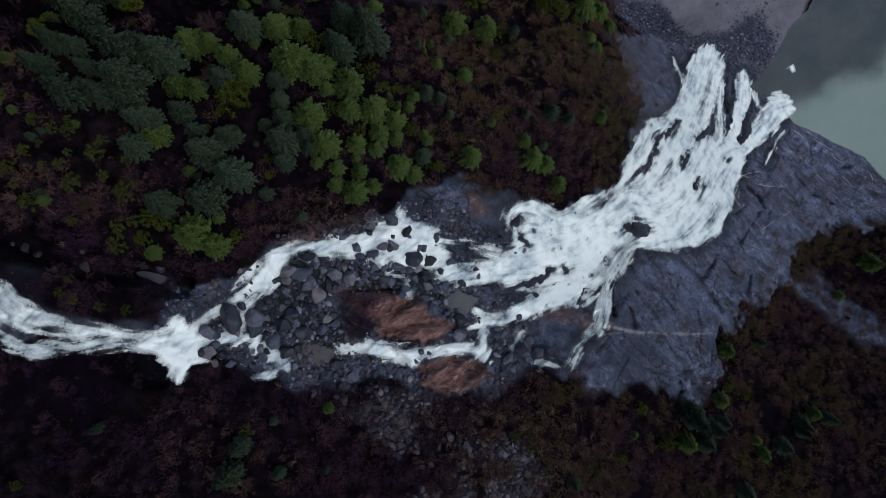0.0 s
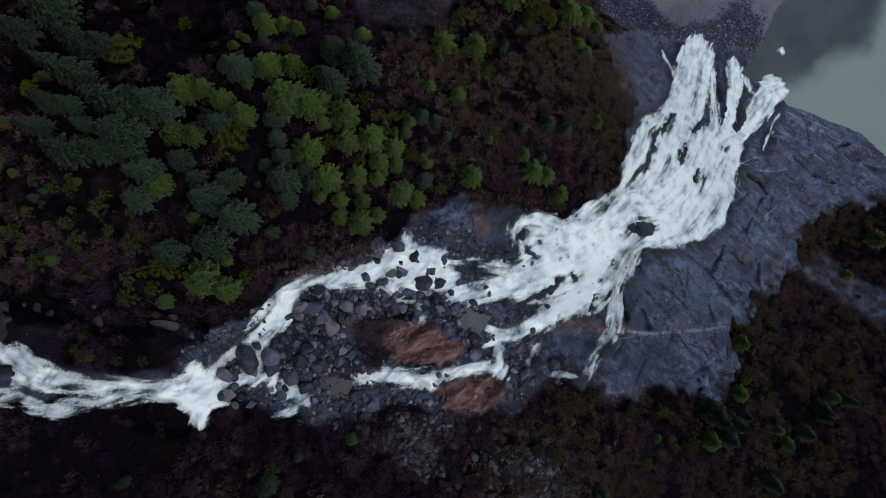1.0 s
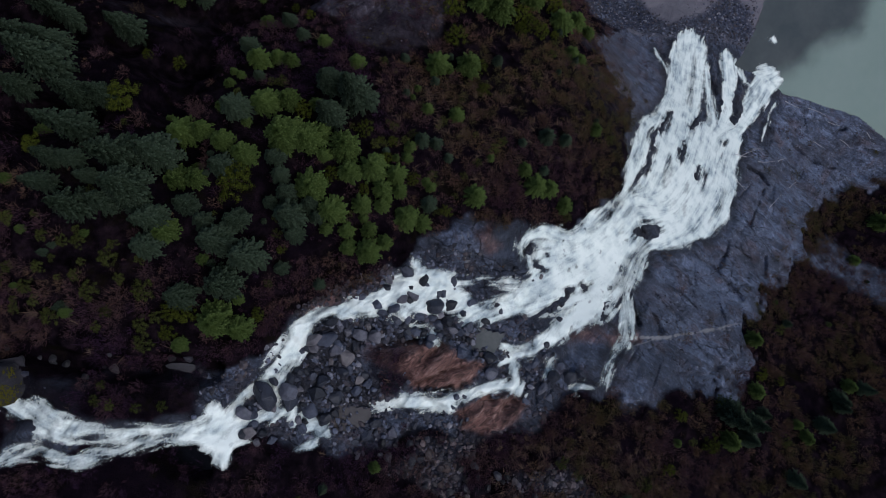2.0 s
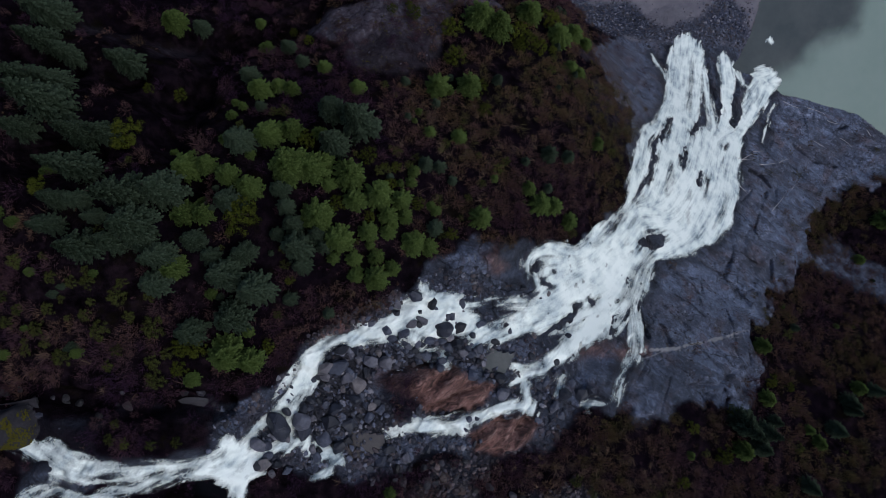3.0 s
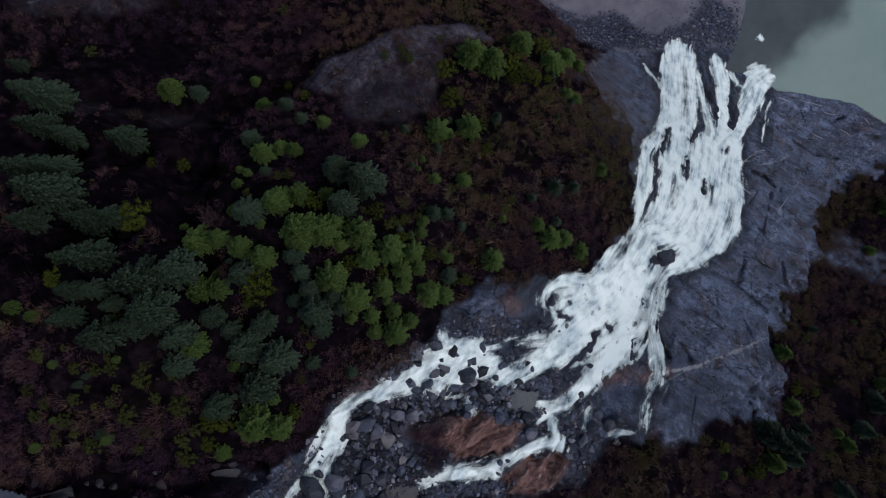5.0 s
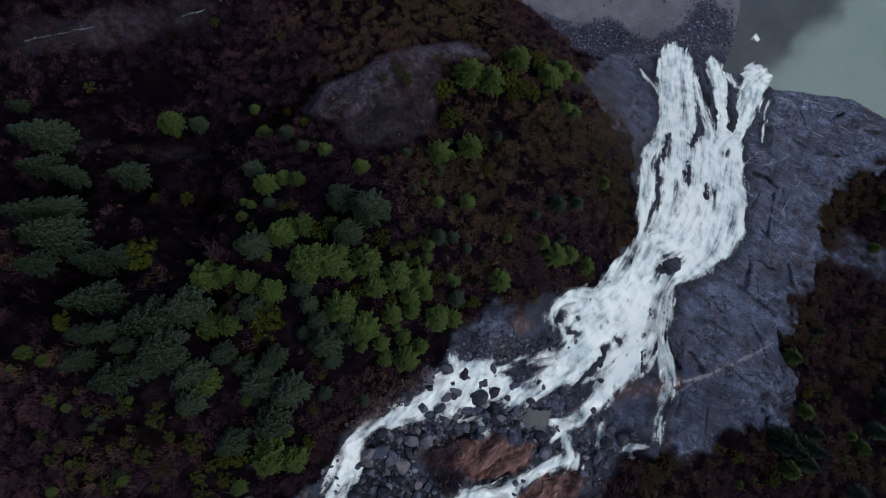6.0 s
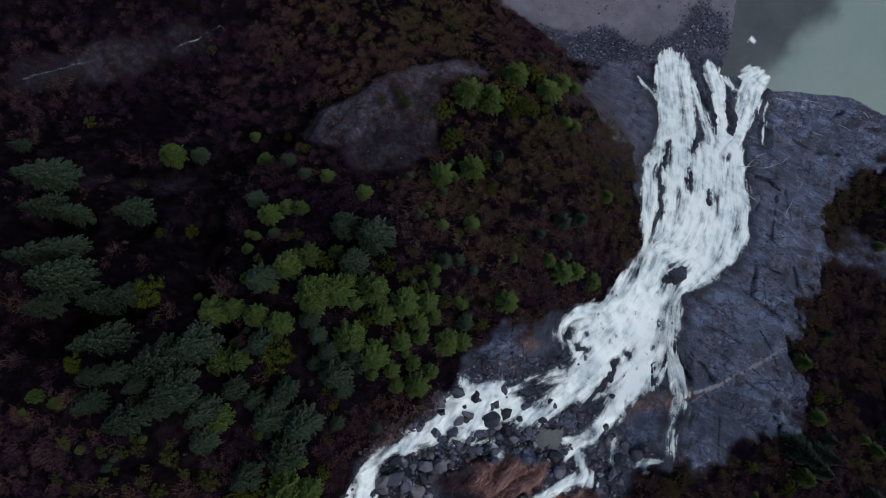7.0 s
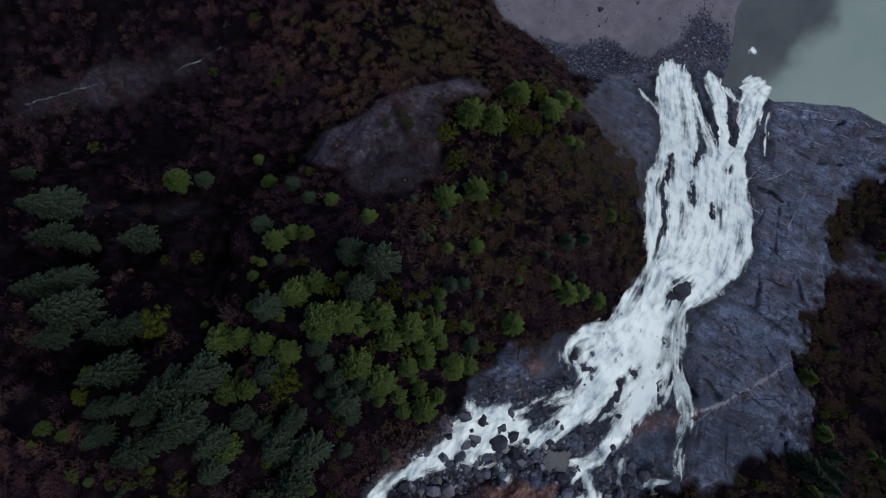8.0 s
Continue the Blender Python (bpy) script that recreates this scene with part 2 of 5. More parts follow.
# gullies in the hillside: half width, depth, line
GULLIES = [
    (3.0, 5.0, (-38, 53), (-32, 52), (-25, 53), (-19, 56)),
    (2.5, 4.5, (-62, 51), (-55, 49), (-46, 46), (-39, 40), (-36, 42), (-36, 48)),
    (2.5, 4.5, (-61, 36), (-55, 34), (-50, 33), (-46, 33)),
    (2.5, 3.5, (-52, 57), (-49, 58), (-40, 52)),
    (2.5, 4.0, (-36, 23), (-35, 25), (-38, 35), (-35, 38)),
]


# ---- noise and plan arithmetic ----
def vnoise(x, y, seed=0):
    xi, yi = np.floor(x).astype(np.int64), np.floor(y).astype(np.int64)
    fx, fy = x - xi, y - yi
    fx, fy = fx * fx * (3 - 2 * fx), fy * fy * (3 - 2 * fy)

    def h(a, b):
        n = (a * 374761393 + b * 668265263 + seed * 974634777) & 0x7FFFFFFF
        n = ((n ^ (n >> 13)) * 1274126177) & 0x7FFFFFFF
        return ((n ^ (n >> 16)) & 0xFFFF) / 65535.0

    top = h(xi, yi) * (1 - fx) + h(xi + 1, yi) * fx
    low = h(xi, yi + 1) * (1 - fx) + h(xi + 1, yi + 1) * fx
    return top * (1 - fy) + low * fy


def fbm(x, y, size, octaves=4, seed=0):
    total, amp, s, norm = 0.0, 1.0, 1.0 / size, 0.0
    for k in range(octaves):
        total = total + amp * vnoise(x * s + 17.3 * k, y * s - 9.1 * k, seed + k)
        norm += amp
        amp, s = amp * 0.5, s * 2.03
    return total / norm


def smooth(a, b, v):
    t = np.clip((v - a) / (b - a), 0, 1)
    return t * t * (3 - 2 * t)


def inside(points, x, y):
    """Distance to the outline of a zone, positive inside it."""
    best, odd = np.full(x.shape, 1e9), np.zeros(x.shape, bool)
    for (ax, ay), (bx, by) in zip(points, points[1:] + points[:1]):
        dx, dy = bx - ax, by - ay
        t = np.clip(((x - ax) * dx + (y - ay) * dy) / (dx * dx + dy * dy + 1e-9), 0, 1)
        best = np.minimum(best, (x - ax - t * dx) ** 2 + (y - ay - t * dy) ** 2)
        if ay != by:
            odd ^= ((ay > y) != (by > y)) & (x < (bx - ax) * (y - ay) / (by - ay) + ax)
    return np.where(odd, 1, -1) * np.sqrt(best)


def wavy(zone, x, y, size=4.0, depth=2.0, soft=1.0):
    """A zone's mask with a ragged edge."""
    d = inside(ZONES[zone], x, y) + depth * (fbm(x, y, size, 4, len(zone)) - 0.5) * 2
    return smooth(-soft, soft, d)


def streams(x, y, names):
    """Distance inside the nearest watercourse, the flow there, and which it is."""
    best, which = np.full(x.shape, -1e9), np.zeros(x.shape, int)
    fx, fy, fw = np.zeros(x.shape), np.zeros(x.shape), np.full(x.shape, 1e-9)
    for k, name in enumerate(names):
        run = RIBBONS[name]
        for (ax, ay, aw), (bx, by, bw) in zip(run, run[1:]):
            dx, dy = bx - ax, by - ay
            t = np.clip(((x - ax) * dx + (y - ay) * dy) / (dx * dx + dy * dy), 0, 1)
            d = aw + t * (bw - aw) - np.hypot(x - ax - t * dx, y - ay - t * dy)
            w = np.exp(np.clip(d, -6, 6) * 1.2)
            s = 1.0 if dx * 0.7 + dy * 0.7 > 0 else -1.0
            n = math.hypot(dx, dy)
            fx, fy, fw = fx + w * s * dx / n, fy + w * s * dy / n, fw + w
            which = np.where(d > best, k, which)
            best = np.maximum(best, d)
    return best, fx / fw, fy / fw, which


def islands(x, y):
    """Distance outside the rocks that stand dry in the falls."""
    d = np.full(x.shape, 1e9)
    x, y = x + 2.2 * (fbm(x, y, 1.5, 4, 45) - 0.5), y + 2.2 * (fbm(x, y, 1.5, 4, 47) - 0.5)
    for ix, iy, a, b in ISLANDS:
        d = np.minimum(d, (np.hypot((x - ix) / a, (y - iy) / b) - 1) * min(a, b))
    for run in GAPS:
        for (ax, ay, aw), (bx, by, bw) in zip(run, run[1:]):
            t = np.clip(((x - ax) * (bx - ax) + (y - ay) * (by - ay)) / ((bx - ax) ** 2 + (by - ay) ** 2), 0, 1)
            d = np.minimum(d, np.hypot(x - ax - t * (bx - ax), y - ay - t * (by - ay)) - aw - t * (bw - aw))
    return d


def net(x, y):
    """The smooth lie of the land between the net's heights."""
    g = np.array(HEIGHTS)
    u, v = np.clip((x + 100) / 25, 0, 8.9999), np.clip((y + 75) / 25, 0, 7.9999)
    i, j = u.astype(int), v.astype(int)
    u, v = u - i, v - j

    def weights(t):
        return (-0.5 * t + t * t - 0.5 * t**3, 1 - 2.5 * t * t + 1.5 * t**3, 0.5 * t + 2 * t * t - 1.5 * t**3, -0.5 * t * t + 0.5 * t**3)

    z = 0
    for q, b in enumerate(weights(v)):
        for p, a in enumerate(weights(u)):
            z = z + a * b * g[np.clip(j - 1 + q, 0, 8), np.clip(i - 1 + p, 0, 9)]
    return z


def masks(x, y):
    rock = wavy("rock", x, y, 4.0, 2.6 + 1.8 * smooth(25, 40, x), 0.5)
    rock = rock * (1 - wavy("island", x, y, 3, 1.2, 0.8)) * (1 - 0.8 * wavy("islet", x, y, 3, 1.2, 1.2))
    rock = rock * (1 - 0.85 * smooth(-36, -41, x) * smooth(-9, -6, y))
    dome = wavy("dome", x, y, 6, 1.6, 0.6) * (0.55 + 0.45 * smooth(0.25, 0.42, fbm(x, y, 5, 4, 43))) * (0.3 + 0.7 * smooth(42, 53, y + 14 * (fbm(x, y, 6, 4, 44) - 0.5)))
    scree = np.maximum(0.3 * wavy("scree_hill", x, y, 4, 3, 1.5), 0.7 * wavy("gully_right", x, y, 5, 4, 2.0))
    run = ZONES["gully"]
    near = np.min([np.hypot(x - ax - t * (bx - ax), y - ay - t * (by - ay)) for (ax, ay), (bx, by) in zip(run, run[1:]) for t in (0, 0.33, 0.67)], 0)
    scree = np.maximum(scree, 0.28 * smooth(4.0, 1.0, near + 6 * (fbm(x, y, 5, 4, 49) - 0.5)))
    scree = np.maximum(scree, 0.5 * smooth(0.35, 0.6, np.exp(-((x + 47) / 8) ** 2 - ((y - 80) / 5) ** 2) * (0.4 + 1.2 * fbm(x, y, 5, 4, 50))))
    red = np.maximum(wavy("red", x, y, 3, 0.9, 0.6) * (0.25 + 0.75 * smooth(-12, -8.5, x + 4 * (fbm(x, y, 3, 3, 46) - 0.5))), np.maximum(wavy("red_foot", x, y, 3, 1.2, 0.7), np.maximum(0.6 * wavy("red_bank", x, y, 2, 0.9, 0.5), 0.55 * np.maximum(wavy("red_ledge", x, y, 2, 1.2, 0.8), wavy("red_brow", x, y, 2, 1.0, 0.8)))))
    rubble = np.maximum(wavy("rubble_low", x, y, 6, 3, 1.5) * smooth(0.38, 0.55, fbm(x, y, 7, 3, 41)), wavy("rubble_mid", x, y, 3, 1.2, 0.8))
    gravel = wavy("gravel", x, y, 5, 2.5, 1.5)
    beach = wavy("beach", x, y, 5, 1.5, 0.7)
    return rock, dome, scree, red, rubble, gravel, beach


def height(x, y, rough=True):
    z = net(x, y)
    for sx, sy, a, b, turn, rise in SWELLS:
        c, s = math.cos(radians(turn)), math.sin(radians(turn))
        u, v = ((x - sx) * c + (y - sy) * s) / a, ((y - sy) * c - (x - sx) * s) / b
        z = z + rise * np.exp(-(u * u + v * v))
    run = ZONES["trench"]
    cut = np.full(np.shape(x), 1e9)
    for (ax, ay), (bx, by) in zip(run, run[1:]):
        t = np.clip(((x - ax) * (bx - ax) + (y - ay) * (by - ay)) / ((bx - ax) ** 2 + (by - ay) ** 2), 0, 1)
        cut = np.minimum(cut, np.hypot(x - ax - t * (bx - ax), y - ay - t * (by - ay)))
    z = z - 3.2 * smooth(2.2, 0.7, cut + 1.2 * (fbm(x, y, 3, 2, 37) - 0.5)) - 4.5 * smooth(-0.3, 1.2, inside(ZONES["hollow"], x, y))
    for half, drop, *run in GULLIES:
        for (ax, ay), (bx, by) in zip(run, run[1:]):
            t = np.clip(((x - ax) * (bx - ax) + (y - ay) * (by - ay)) / ((bx - ax) ** 2 + (by - ay) ** 2), 0, 1)
            z = z - 0.95 * drop * smooth(half * 1.7, 0.3, np.hypot(x - ax - t * (bx - ax), y - ay - t * (by - ay)))
    far = smooth(90, 260, np.hypot(x - 10, y - 20))
    z = z + far * (fbm(x, y, 160, 4, 7) - 0.4) * 60 * smooth(3, 30, z)
    # unseen slopes added west and south to block sky and dim those sides
    z = z + 0.95 * np.clip(-98 - x, 0, 700) + 0.5 * np.clip(-72 - y, 0, 500) * smooth(120, 20, x)
    lake = inside(ZONES["lake"], x, y) + 5.0 * (fbm(x, y, 11, 4, 63) - 0.5) * smooth(46, 56, y) + 0.8 * (fbm(x, y, 2, 3, 64) - 0.5) + 0.3
    if rough:
        rock, dome, scree, red, rubble, gravel, beach = masks(x, y)
        flat = np.maximum(beach, smooth(-4, 0, lake))
        hard = np.clip(rock + dome + red, 0, 1) * (1 - flat)
        u, v = 0.86 * x + 0.5 * y, -0.5 * x + 0.86 * y
        ridge = 1 - np.abs(2 * fbm(u, v * 2.2, 9, 5, 3) - 1)
        s = (0.75 * u + 0.25 * v) / 5.5 + 2.2 * fbm(x, y, 14, 4, 5)
        step = np.floor(s) + smooth(0.62, 1.0, s - np.floor(s))
        z = z + hard * (1 - 0.45 * smooth(26, 36, x)) * ((ridge - 0.6) * 2.2 + (step - s) * 1.3 + (fbm(x, y, 1.9, 3, 9) - 0.5) * 0.9)
        groove = np.abs(((-0.42 * x + 0.9 * y) / 3.8 + 1.5 * fbm(x, y, 7, 4, 19)) % 1 - 0.5)
        z = z + red * ((groove - 0.25) * 4.2 + (fbm(x, y, 1.3, 3, 20) - 0.5) * 0.8)
        z = z + (1 - hard) * (1 - flat) * ((fbm(x, y, 11, 4, 11) - 0.5) * 3.2 + (fbm(x, y, 2.4, 3, 13) - 0.5) * 1.2)
        z = z + rubble * (fbm(x, y, 1.1, 2, 15) - 0.4) * 0.8 + gravel * (fbm(x, y, 1.0, 2, 16) - 0.4) * 0.5
        z = z + beach * (fbm(x, y, 12, 3, 17) - 0.5) * 0.25
    z = np.where(lake > 0, np.minimum(z, -0.2 - 0.12 * lake), np.maximum(z, 0.12 + np.minimum(0.06 * -lake, 1.2)))
    return z


def joints(x, y):
    """Depth of the open joints in the slab, the long ones and the small ones between."""
    deep = np.zeros(np.shape(x))
    wobble = 1.1 * (fbm(x, y, 2.5, 3, 39) - 0.5)
    r = random.Random(17)
    runs = list(JOINTS)
    for _ in range(150):
        px, py, way = r.uniform(24, 116), r.uniform(-26, 36), radians(r.choice((-48, -52, -44, 75, 40)) + r.gauss(0, 7))
        long = r.uniform(0.6, 2.4) if r.random() < 0.75 else r.uniform(2.5, 5.5)
        runs.append((r.uniform(0.05, 0.13) * (1 + 0.10 * long), r.uniform(0.35, 0.9), (px - long * math.cos(way), py - long * math.sin(way)), (px + long * math.cos(way), py + long * math.sin(way))))
    for half, cut, *run in runs:
        for (ax, ay), (bx, by) in zip(run, run[1:]):
            t = np.clip(((x - ax) * (bx - ax) + (y - ay) * (by - ay)) / ((bx - ax) ** 2 + (by - ay) ** 2), 0, 1)
            d = np.hypot(x - ax - t * (bx - ax), y - ay - t * (by - ay)) + (wobble if half > 0.25 else 0.4 * np.abs(wobble))
            deep = np.maximum(deep, cut * smooth(half * 0.65 + 0.17, half * 0.3, d))
    return deep


def ground_at(x, y):
    return float(height(np.array([float(x)]), np.array([float(y)]))[0])


# ---- materials ----
def material(name, rough=0.8, shine=0.0):
    m = bpy.data.materials.new(name)
    m.use_nodes = True
    p = m.node_tree.nodes["Principled BSDF"]
    p.inputs["Roughness"].default_value, p.inputs["Specular IOR Level"].default_value = rough, shine
    return m, m.node_tree.nodes, m.node_tree.links, p


def ramp(nodes, links, source, *stops):
    r = nodes.new("ShaderNodeValToRGB")
    while len(r.color_ramp.elements) < len(stops):
        r.color_ramp.elements.new(0.5)
    for e, (at, c) in zip(r.color_ramp.elements, stops):
        e.position, e.color = at, (*(c if isinstance(c, tuple) else (c, c, c)), 1)
    links.new(source, r.inputs[0])
    return r.outputs[0]


def mixed(nodes, links, fac, a, b, kind="MIX"):
    n = nodes.new("ShaderNodeMix")
    n.data_type, n.blend_type = "RGBA", kind
    for socket, v in ((n.inputs[0], fac), (n.inputs[6], a), (n.inputs[7], b)):
        if hasattr(v, "links"):
            links.new(v, socket)
        elif isinstance(v, tuple):
            socket.default_value = (*v, 1)
        else:
            socket.default_value = v
    return n.outputs[2]


def maths(nodes, links, kind, a, b=0.0):
    n = nodes.new("ShaderNodeMath")
    n.operation = kind
    for socket, v in zip(n.inputs, (a, b)):
        if hasattr(v, "links"):
            links.new(v, socket)
        else:
            socket.default_value = v
    return n.outputs[0]


def grain(nodes, links, scale, detail=6, vector=None, distortion=0.0, rough=0.6):
    n = nodes.new("ShaderNodeTexNoise")
    n.inputs["Scale"].default_value, n.inputs["Detail"].default_value = scale, detail
    n.inputs["Distortion"].default_value, n.inputs["Roughness"].default_value = distortion, rough
    if vector is None:
        vector = nodes.new("ShaderNodeTexCoord").outputs["Object"]
    links.new(vector, n.inputs["Vector"])
    return n.outputs["Fac"]


def stretched(nodes, links, scale, turn):
    m = nodes.new("ShaderNodeMapping")
    m.vector_type = "TEXTURE"
    m.inputs["Scale"].default_value, m.inputs["Rotation"].default_value = [1 / s for s in scale], (0, 0, radians(turn))
    links.new(nodes.new("ShaderNodeTexCoord").outputs["Object"], m.inputs[0])
    return m.outputs[0]


def bumped(nodes, links, p, source, distance, strength=1.0):
    b = nodes.new("ShaderNodeBump")
    b.inputs["Distance"].default_value, b.inputs["Strength"].default_value = distance, strength
    links.new(source, b.inputs["Height"])
    links.new(b.outputs[0], p.inputs["Normal"])


def attribute(nodes, name):
    a = nodes.new("ShaderNodeAttribute")
    a.attribute_name = name
    return a


def cracks(nodes, links, scale, vector, width):
    warp = nodes.new("ShaderNodeVectorMath")
    warp.operation = "ADD"
    tex = nodes.new("ShaderNodeTexNoise")
    tex.inputs["Scale"].default_value, tex.inputs["Detail"].default_value = scale * 1.5, 5
    links.new(vector, tex.inputs["Vector"])
    mul = nodes.new("ShaderNodeVectorMath")
    mul.operation = "SCALE"
    mul.inputs["Scale"].default_value = 0.5 / scale
    links.new(tex.outputs["Color"], mul.inputs[0])
    links.new(vector, warp.inputs[0])
    links.new(mul.outputs[0], warp.inputs[1])
    v = nodes.new("ShaderNodeTexVoronoi")
    v.feature = "DISTANCE_TO_EDGE"
    v.inputs["Scale"].default_value = scale
    links.new(warp.outputs[0], v.inputs["Vector"])
    return ramp(nodes, links, v.outputs["Distance"], (0.0, 0.0), (width, 1.0))


def ground_material():
    m, N, L, p = material("ground", 0.85)
    zone, zone2 = attribute(N, "zone"), attribute(N, "zone2")
    a, b = N.new("ShaderNodeSeparateColor"), N.new("ShaderNodeSeparateColor")
    L.new(zone.outputs["Color"], a.inputs[0])
    L.new(zone2.outputs["Color"], b.inputs[0])
    big, mid, fine = grain(N, L, 0.06, 5), grain(N, L, 0.5, 6), grain(N, L, 4.0, 5)
    # forest floor: peat, red-brown litter, heather, blackened for the shade between crowns
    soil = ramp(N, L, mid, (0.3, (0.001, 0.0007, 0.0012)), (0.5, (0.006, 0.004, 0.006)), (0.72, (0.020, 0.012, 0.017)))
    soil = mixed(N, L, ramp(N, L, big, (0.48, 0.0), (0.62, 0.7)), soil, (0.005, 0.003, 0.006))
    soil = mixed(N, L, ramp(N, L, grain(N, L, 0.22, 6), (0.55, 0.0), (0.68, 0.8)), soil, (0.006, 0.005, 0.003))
    # slate bedrock: blue-grey sheets, brown stains, a few long dark joints, pale flecks
    sheet = grain(N, L, 0.34, 12, stretched(N, L, (0.6, 1.5, 1.0), -30), 0.8, 0.72)
    rock = ramp(N, L, sheet, (0.28, (0.026, 0.030, 0.045)), (0.42, (0.082, 0.096, 0.142)), (0.58, (0.122, 0.143, 0.208)), (0.74, (0.22, 0.25, 0.33)))
    rock = mixed(N, L, ramp(N, L, grain(N, L, 0.09, 6), (0.49, 0.0), (0.64, 0.6)), rock, (0.060, 0.056, 0.072))
    rock = mixed(N, L, ramp(N, L, grain(N, L, 0.22, 7, None, 0.5), (0.52, 0.0), (0.64, 0.6)), rock, (0.085, 0.060, 0.066))
    rock = mixed(N, L, ramp(N, L, grain(N, L, 0.55, 8, stretched(N, L, (0.35, 2.0, 1.0), 62), 0.4), (0.62, 0.0), (0.72, 0.6)), rock, (0.024, 0.024, 0.032))
    warp = N.new("ShaderNodeVectorMath")
    warp.operation = "MULTIPLY_ADD"
    tex = N.new("ShaderNodeTexNoise")
    tex.inputs["Scale"].default_value, tex.inputs["Detail"].default_value = 0.7, 5
    where = stretched(N, L, (0.6, 1.5, 1.0), -46)
    L.new(where, tex.inputs["Vector"])
    L.new(tex.outputs["Color"], warp.inputs[0])
    warp.inputs[1].default_value = (1.6, 1.6, 1.6)
    L.new(where, warp.inputs[2])
    cell = N.new("ShaderNodeTexVoronoi")
    cell.inputs["Scale"].default_value = 0.42
    L.new(warp.outputs[0], cell.inputs["Vector"])
    rock = mixed(N, L, 0.95, rock, ramp(N, L, cell.outputs["Color"], (0.1, 0.62), (0.9, 1.38)), "MULTIPLY")
    rock = mixed(N, L, 0.9, rock, ramp(N, L, grain(N, L, 1.8, 12, None, 0.5, 0.8), (0.33, 0.3), (0.5, 1.0), (0.67, 2.1)), "MULTIPLY")
    gate = ramp(N, L, grain(N, L, 0.13, 3), (0.42, 0.0), (0.54, 1.0))
    gate2 = ramp(N, L, grain(N, L, 0.2, 3, stretched(N, L, (1, 1, 1), 70)), (0.42, 0.0), (0.52, 1.0))
    joint = maths(N, L, "MULTIPLY", maths(N, L, "SUBTRACT", 1.0, cracks(N, L, 0.085, stretched(N, L, (1.0, 2.4, 1.0), -48), 0.018)), gate)
    small = maths(N, L, "MULTIPLY", maths(N, L, "SUBTRACT", 1.0, cracks(N, L, 0.22, stretched(N, L, (2.2, 0.9, 1.0), -18), 0.02)), gate2)
    rock = mixed(N, L, maths(N, L, "MULTIPLY", joint, 0.8), rock, (0.008, 0.008, 0.012))
    rock = mixed(N, L, maths(N, L, "MULTIPLY", small, 0.6), rock, (0.016, 0.016, 0.022))
    rock = mixed(N, L, ramp(N, L, grain(N, L, 1.6, 5), (0.62, 0.0), (0.66, 0.75)), rock, (0.27, 0.29, 0.35))
    third = maths(N, L, "SUBTRACT", 1.0, cracks(N, L, 0.62, stretched(N, L, (1.5, 0.8, 1.0), 35), 0.06))
    rock = mixed(N, L, maths(N, L, "MULTIPLY", third, ramp(N, L, grain(N, L, 0.25, 3), (0.4, 0.15), (0.56, 0.75))), rock, (0.020, 0.021, 0.028))
    rock = mixed(N, L, maths(N, L, "MULTIPLY", attribute(N, "wet").outputs["Fac"], 0.76), rock, (0.010, 0.011, 0.016))
    rock = mixed(N, L, ramp(N, L, attribute(N, "seam").outputs["Fac"], (0.2, 0.0), (0.7, 0.85)), rock, (0.30, 0.29, 0.29))
    # rust-red schist
    red = ramp(N, L, grain(N, L, 0.9, 9, stretched(N, L, (0.6, 1.4, 1.0), 24), 1.0, 0.65), (0.3, (0.030, 0.017, 0.016)), (0.45, (0.115, 0.062, 0.054)), (0.56, (0.21, 0.110, 0.094)), (0.72, (0.38, 0.27, 0.24)))
    red = mixed(N, L, 0.35, red, ramp(N, L, grain(N, L, 1.3, 8, stretched(N, L, (0.5, 4.5, 1.0), 24), 0.6, 0.7), (0.36, 0.25), (0.5, 1.0), (0.64, 1.5)), "MULTIPLY")
    dome = ramp(N, L, grain(N, L, 0.9, 10, stretched(N, L, (1.0, 0.6, 1.0), -10), 0.5, 0.72), (0.32, (0.018, 0.015, 0.020)), (0.45, (0.056, 0.047, 0.060)), (0.55, (0.084, 0.072, 0.089)), (0.68, (0.15, 0.134, 0.155)))
    dome = mixed(N, L, ramp(N, L, grain(N, L, 0.3, 6), (0.5, 0.0), (0.62, 0.9)), dome, (0.038, 0.022, 0.020))
    lichen = maths(N, L, "MULTIPLY", ramp(N, L, grain(N, L, 1.7, 4), (0.60, 0.0), (0.66, 1.0)), ramp(N, L, grain(N, L, 0.16, 3), (0.46, 0.0), (0.58, 0.8)))
    dome = mixed(N, L, lichen, dome, (0.15, 0.125, 0.045))
    # ground under rubble, darkened to hold the shade between the stones
    rub = ramp(N, L, grain(N, L, 1.6, 5), (0.3, (0.006, 0.006, 0.009)), (0.7, (0.034, 0.034, 0.044)))
    sand = ramp(N, L, grain(N, L, 0.25, 7), (0.3, (0.125, 0.116, 0.136)), (0.5, (0.155, 0.145, 0.166)), (0.7, (0.185, 0.172, 0.194)))
    grav = ramp(N, L, grain(N, L, 1.4, 6), (0.32, (0.014, 0.016, 0.026)), (0.55, (0.052, 0.057, 0.082)), (0.75, (0.12, 0.127, 0.17)))
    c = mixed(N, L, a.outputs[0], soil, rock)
    c = mixed(N, L, b.outputs[1], c, dome)
    c = mixed(N, L, b.outputs[0], c, red)
    c = mixed(N, L, a.outputs[1], c, rub)
    c = mixed(N, L, a.outputs[2], c, sand)
    c = mixed(N, L, b.outputs[2], c, grav)
    L.new(c, p.inputs["Base Color"])
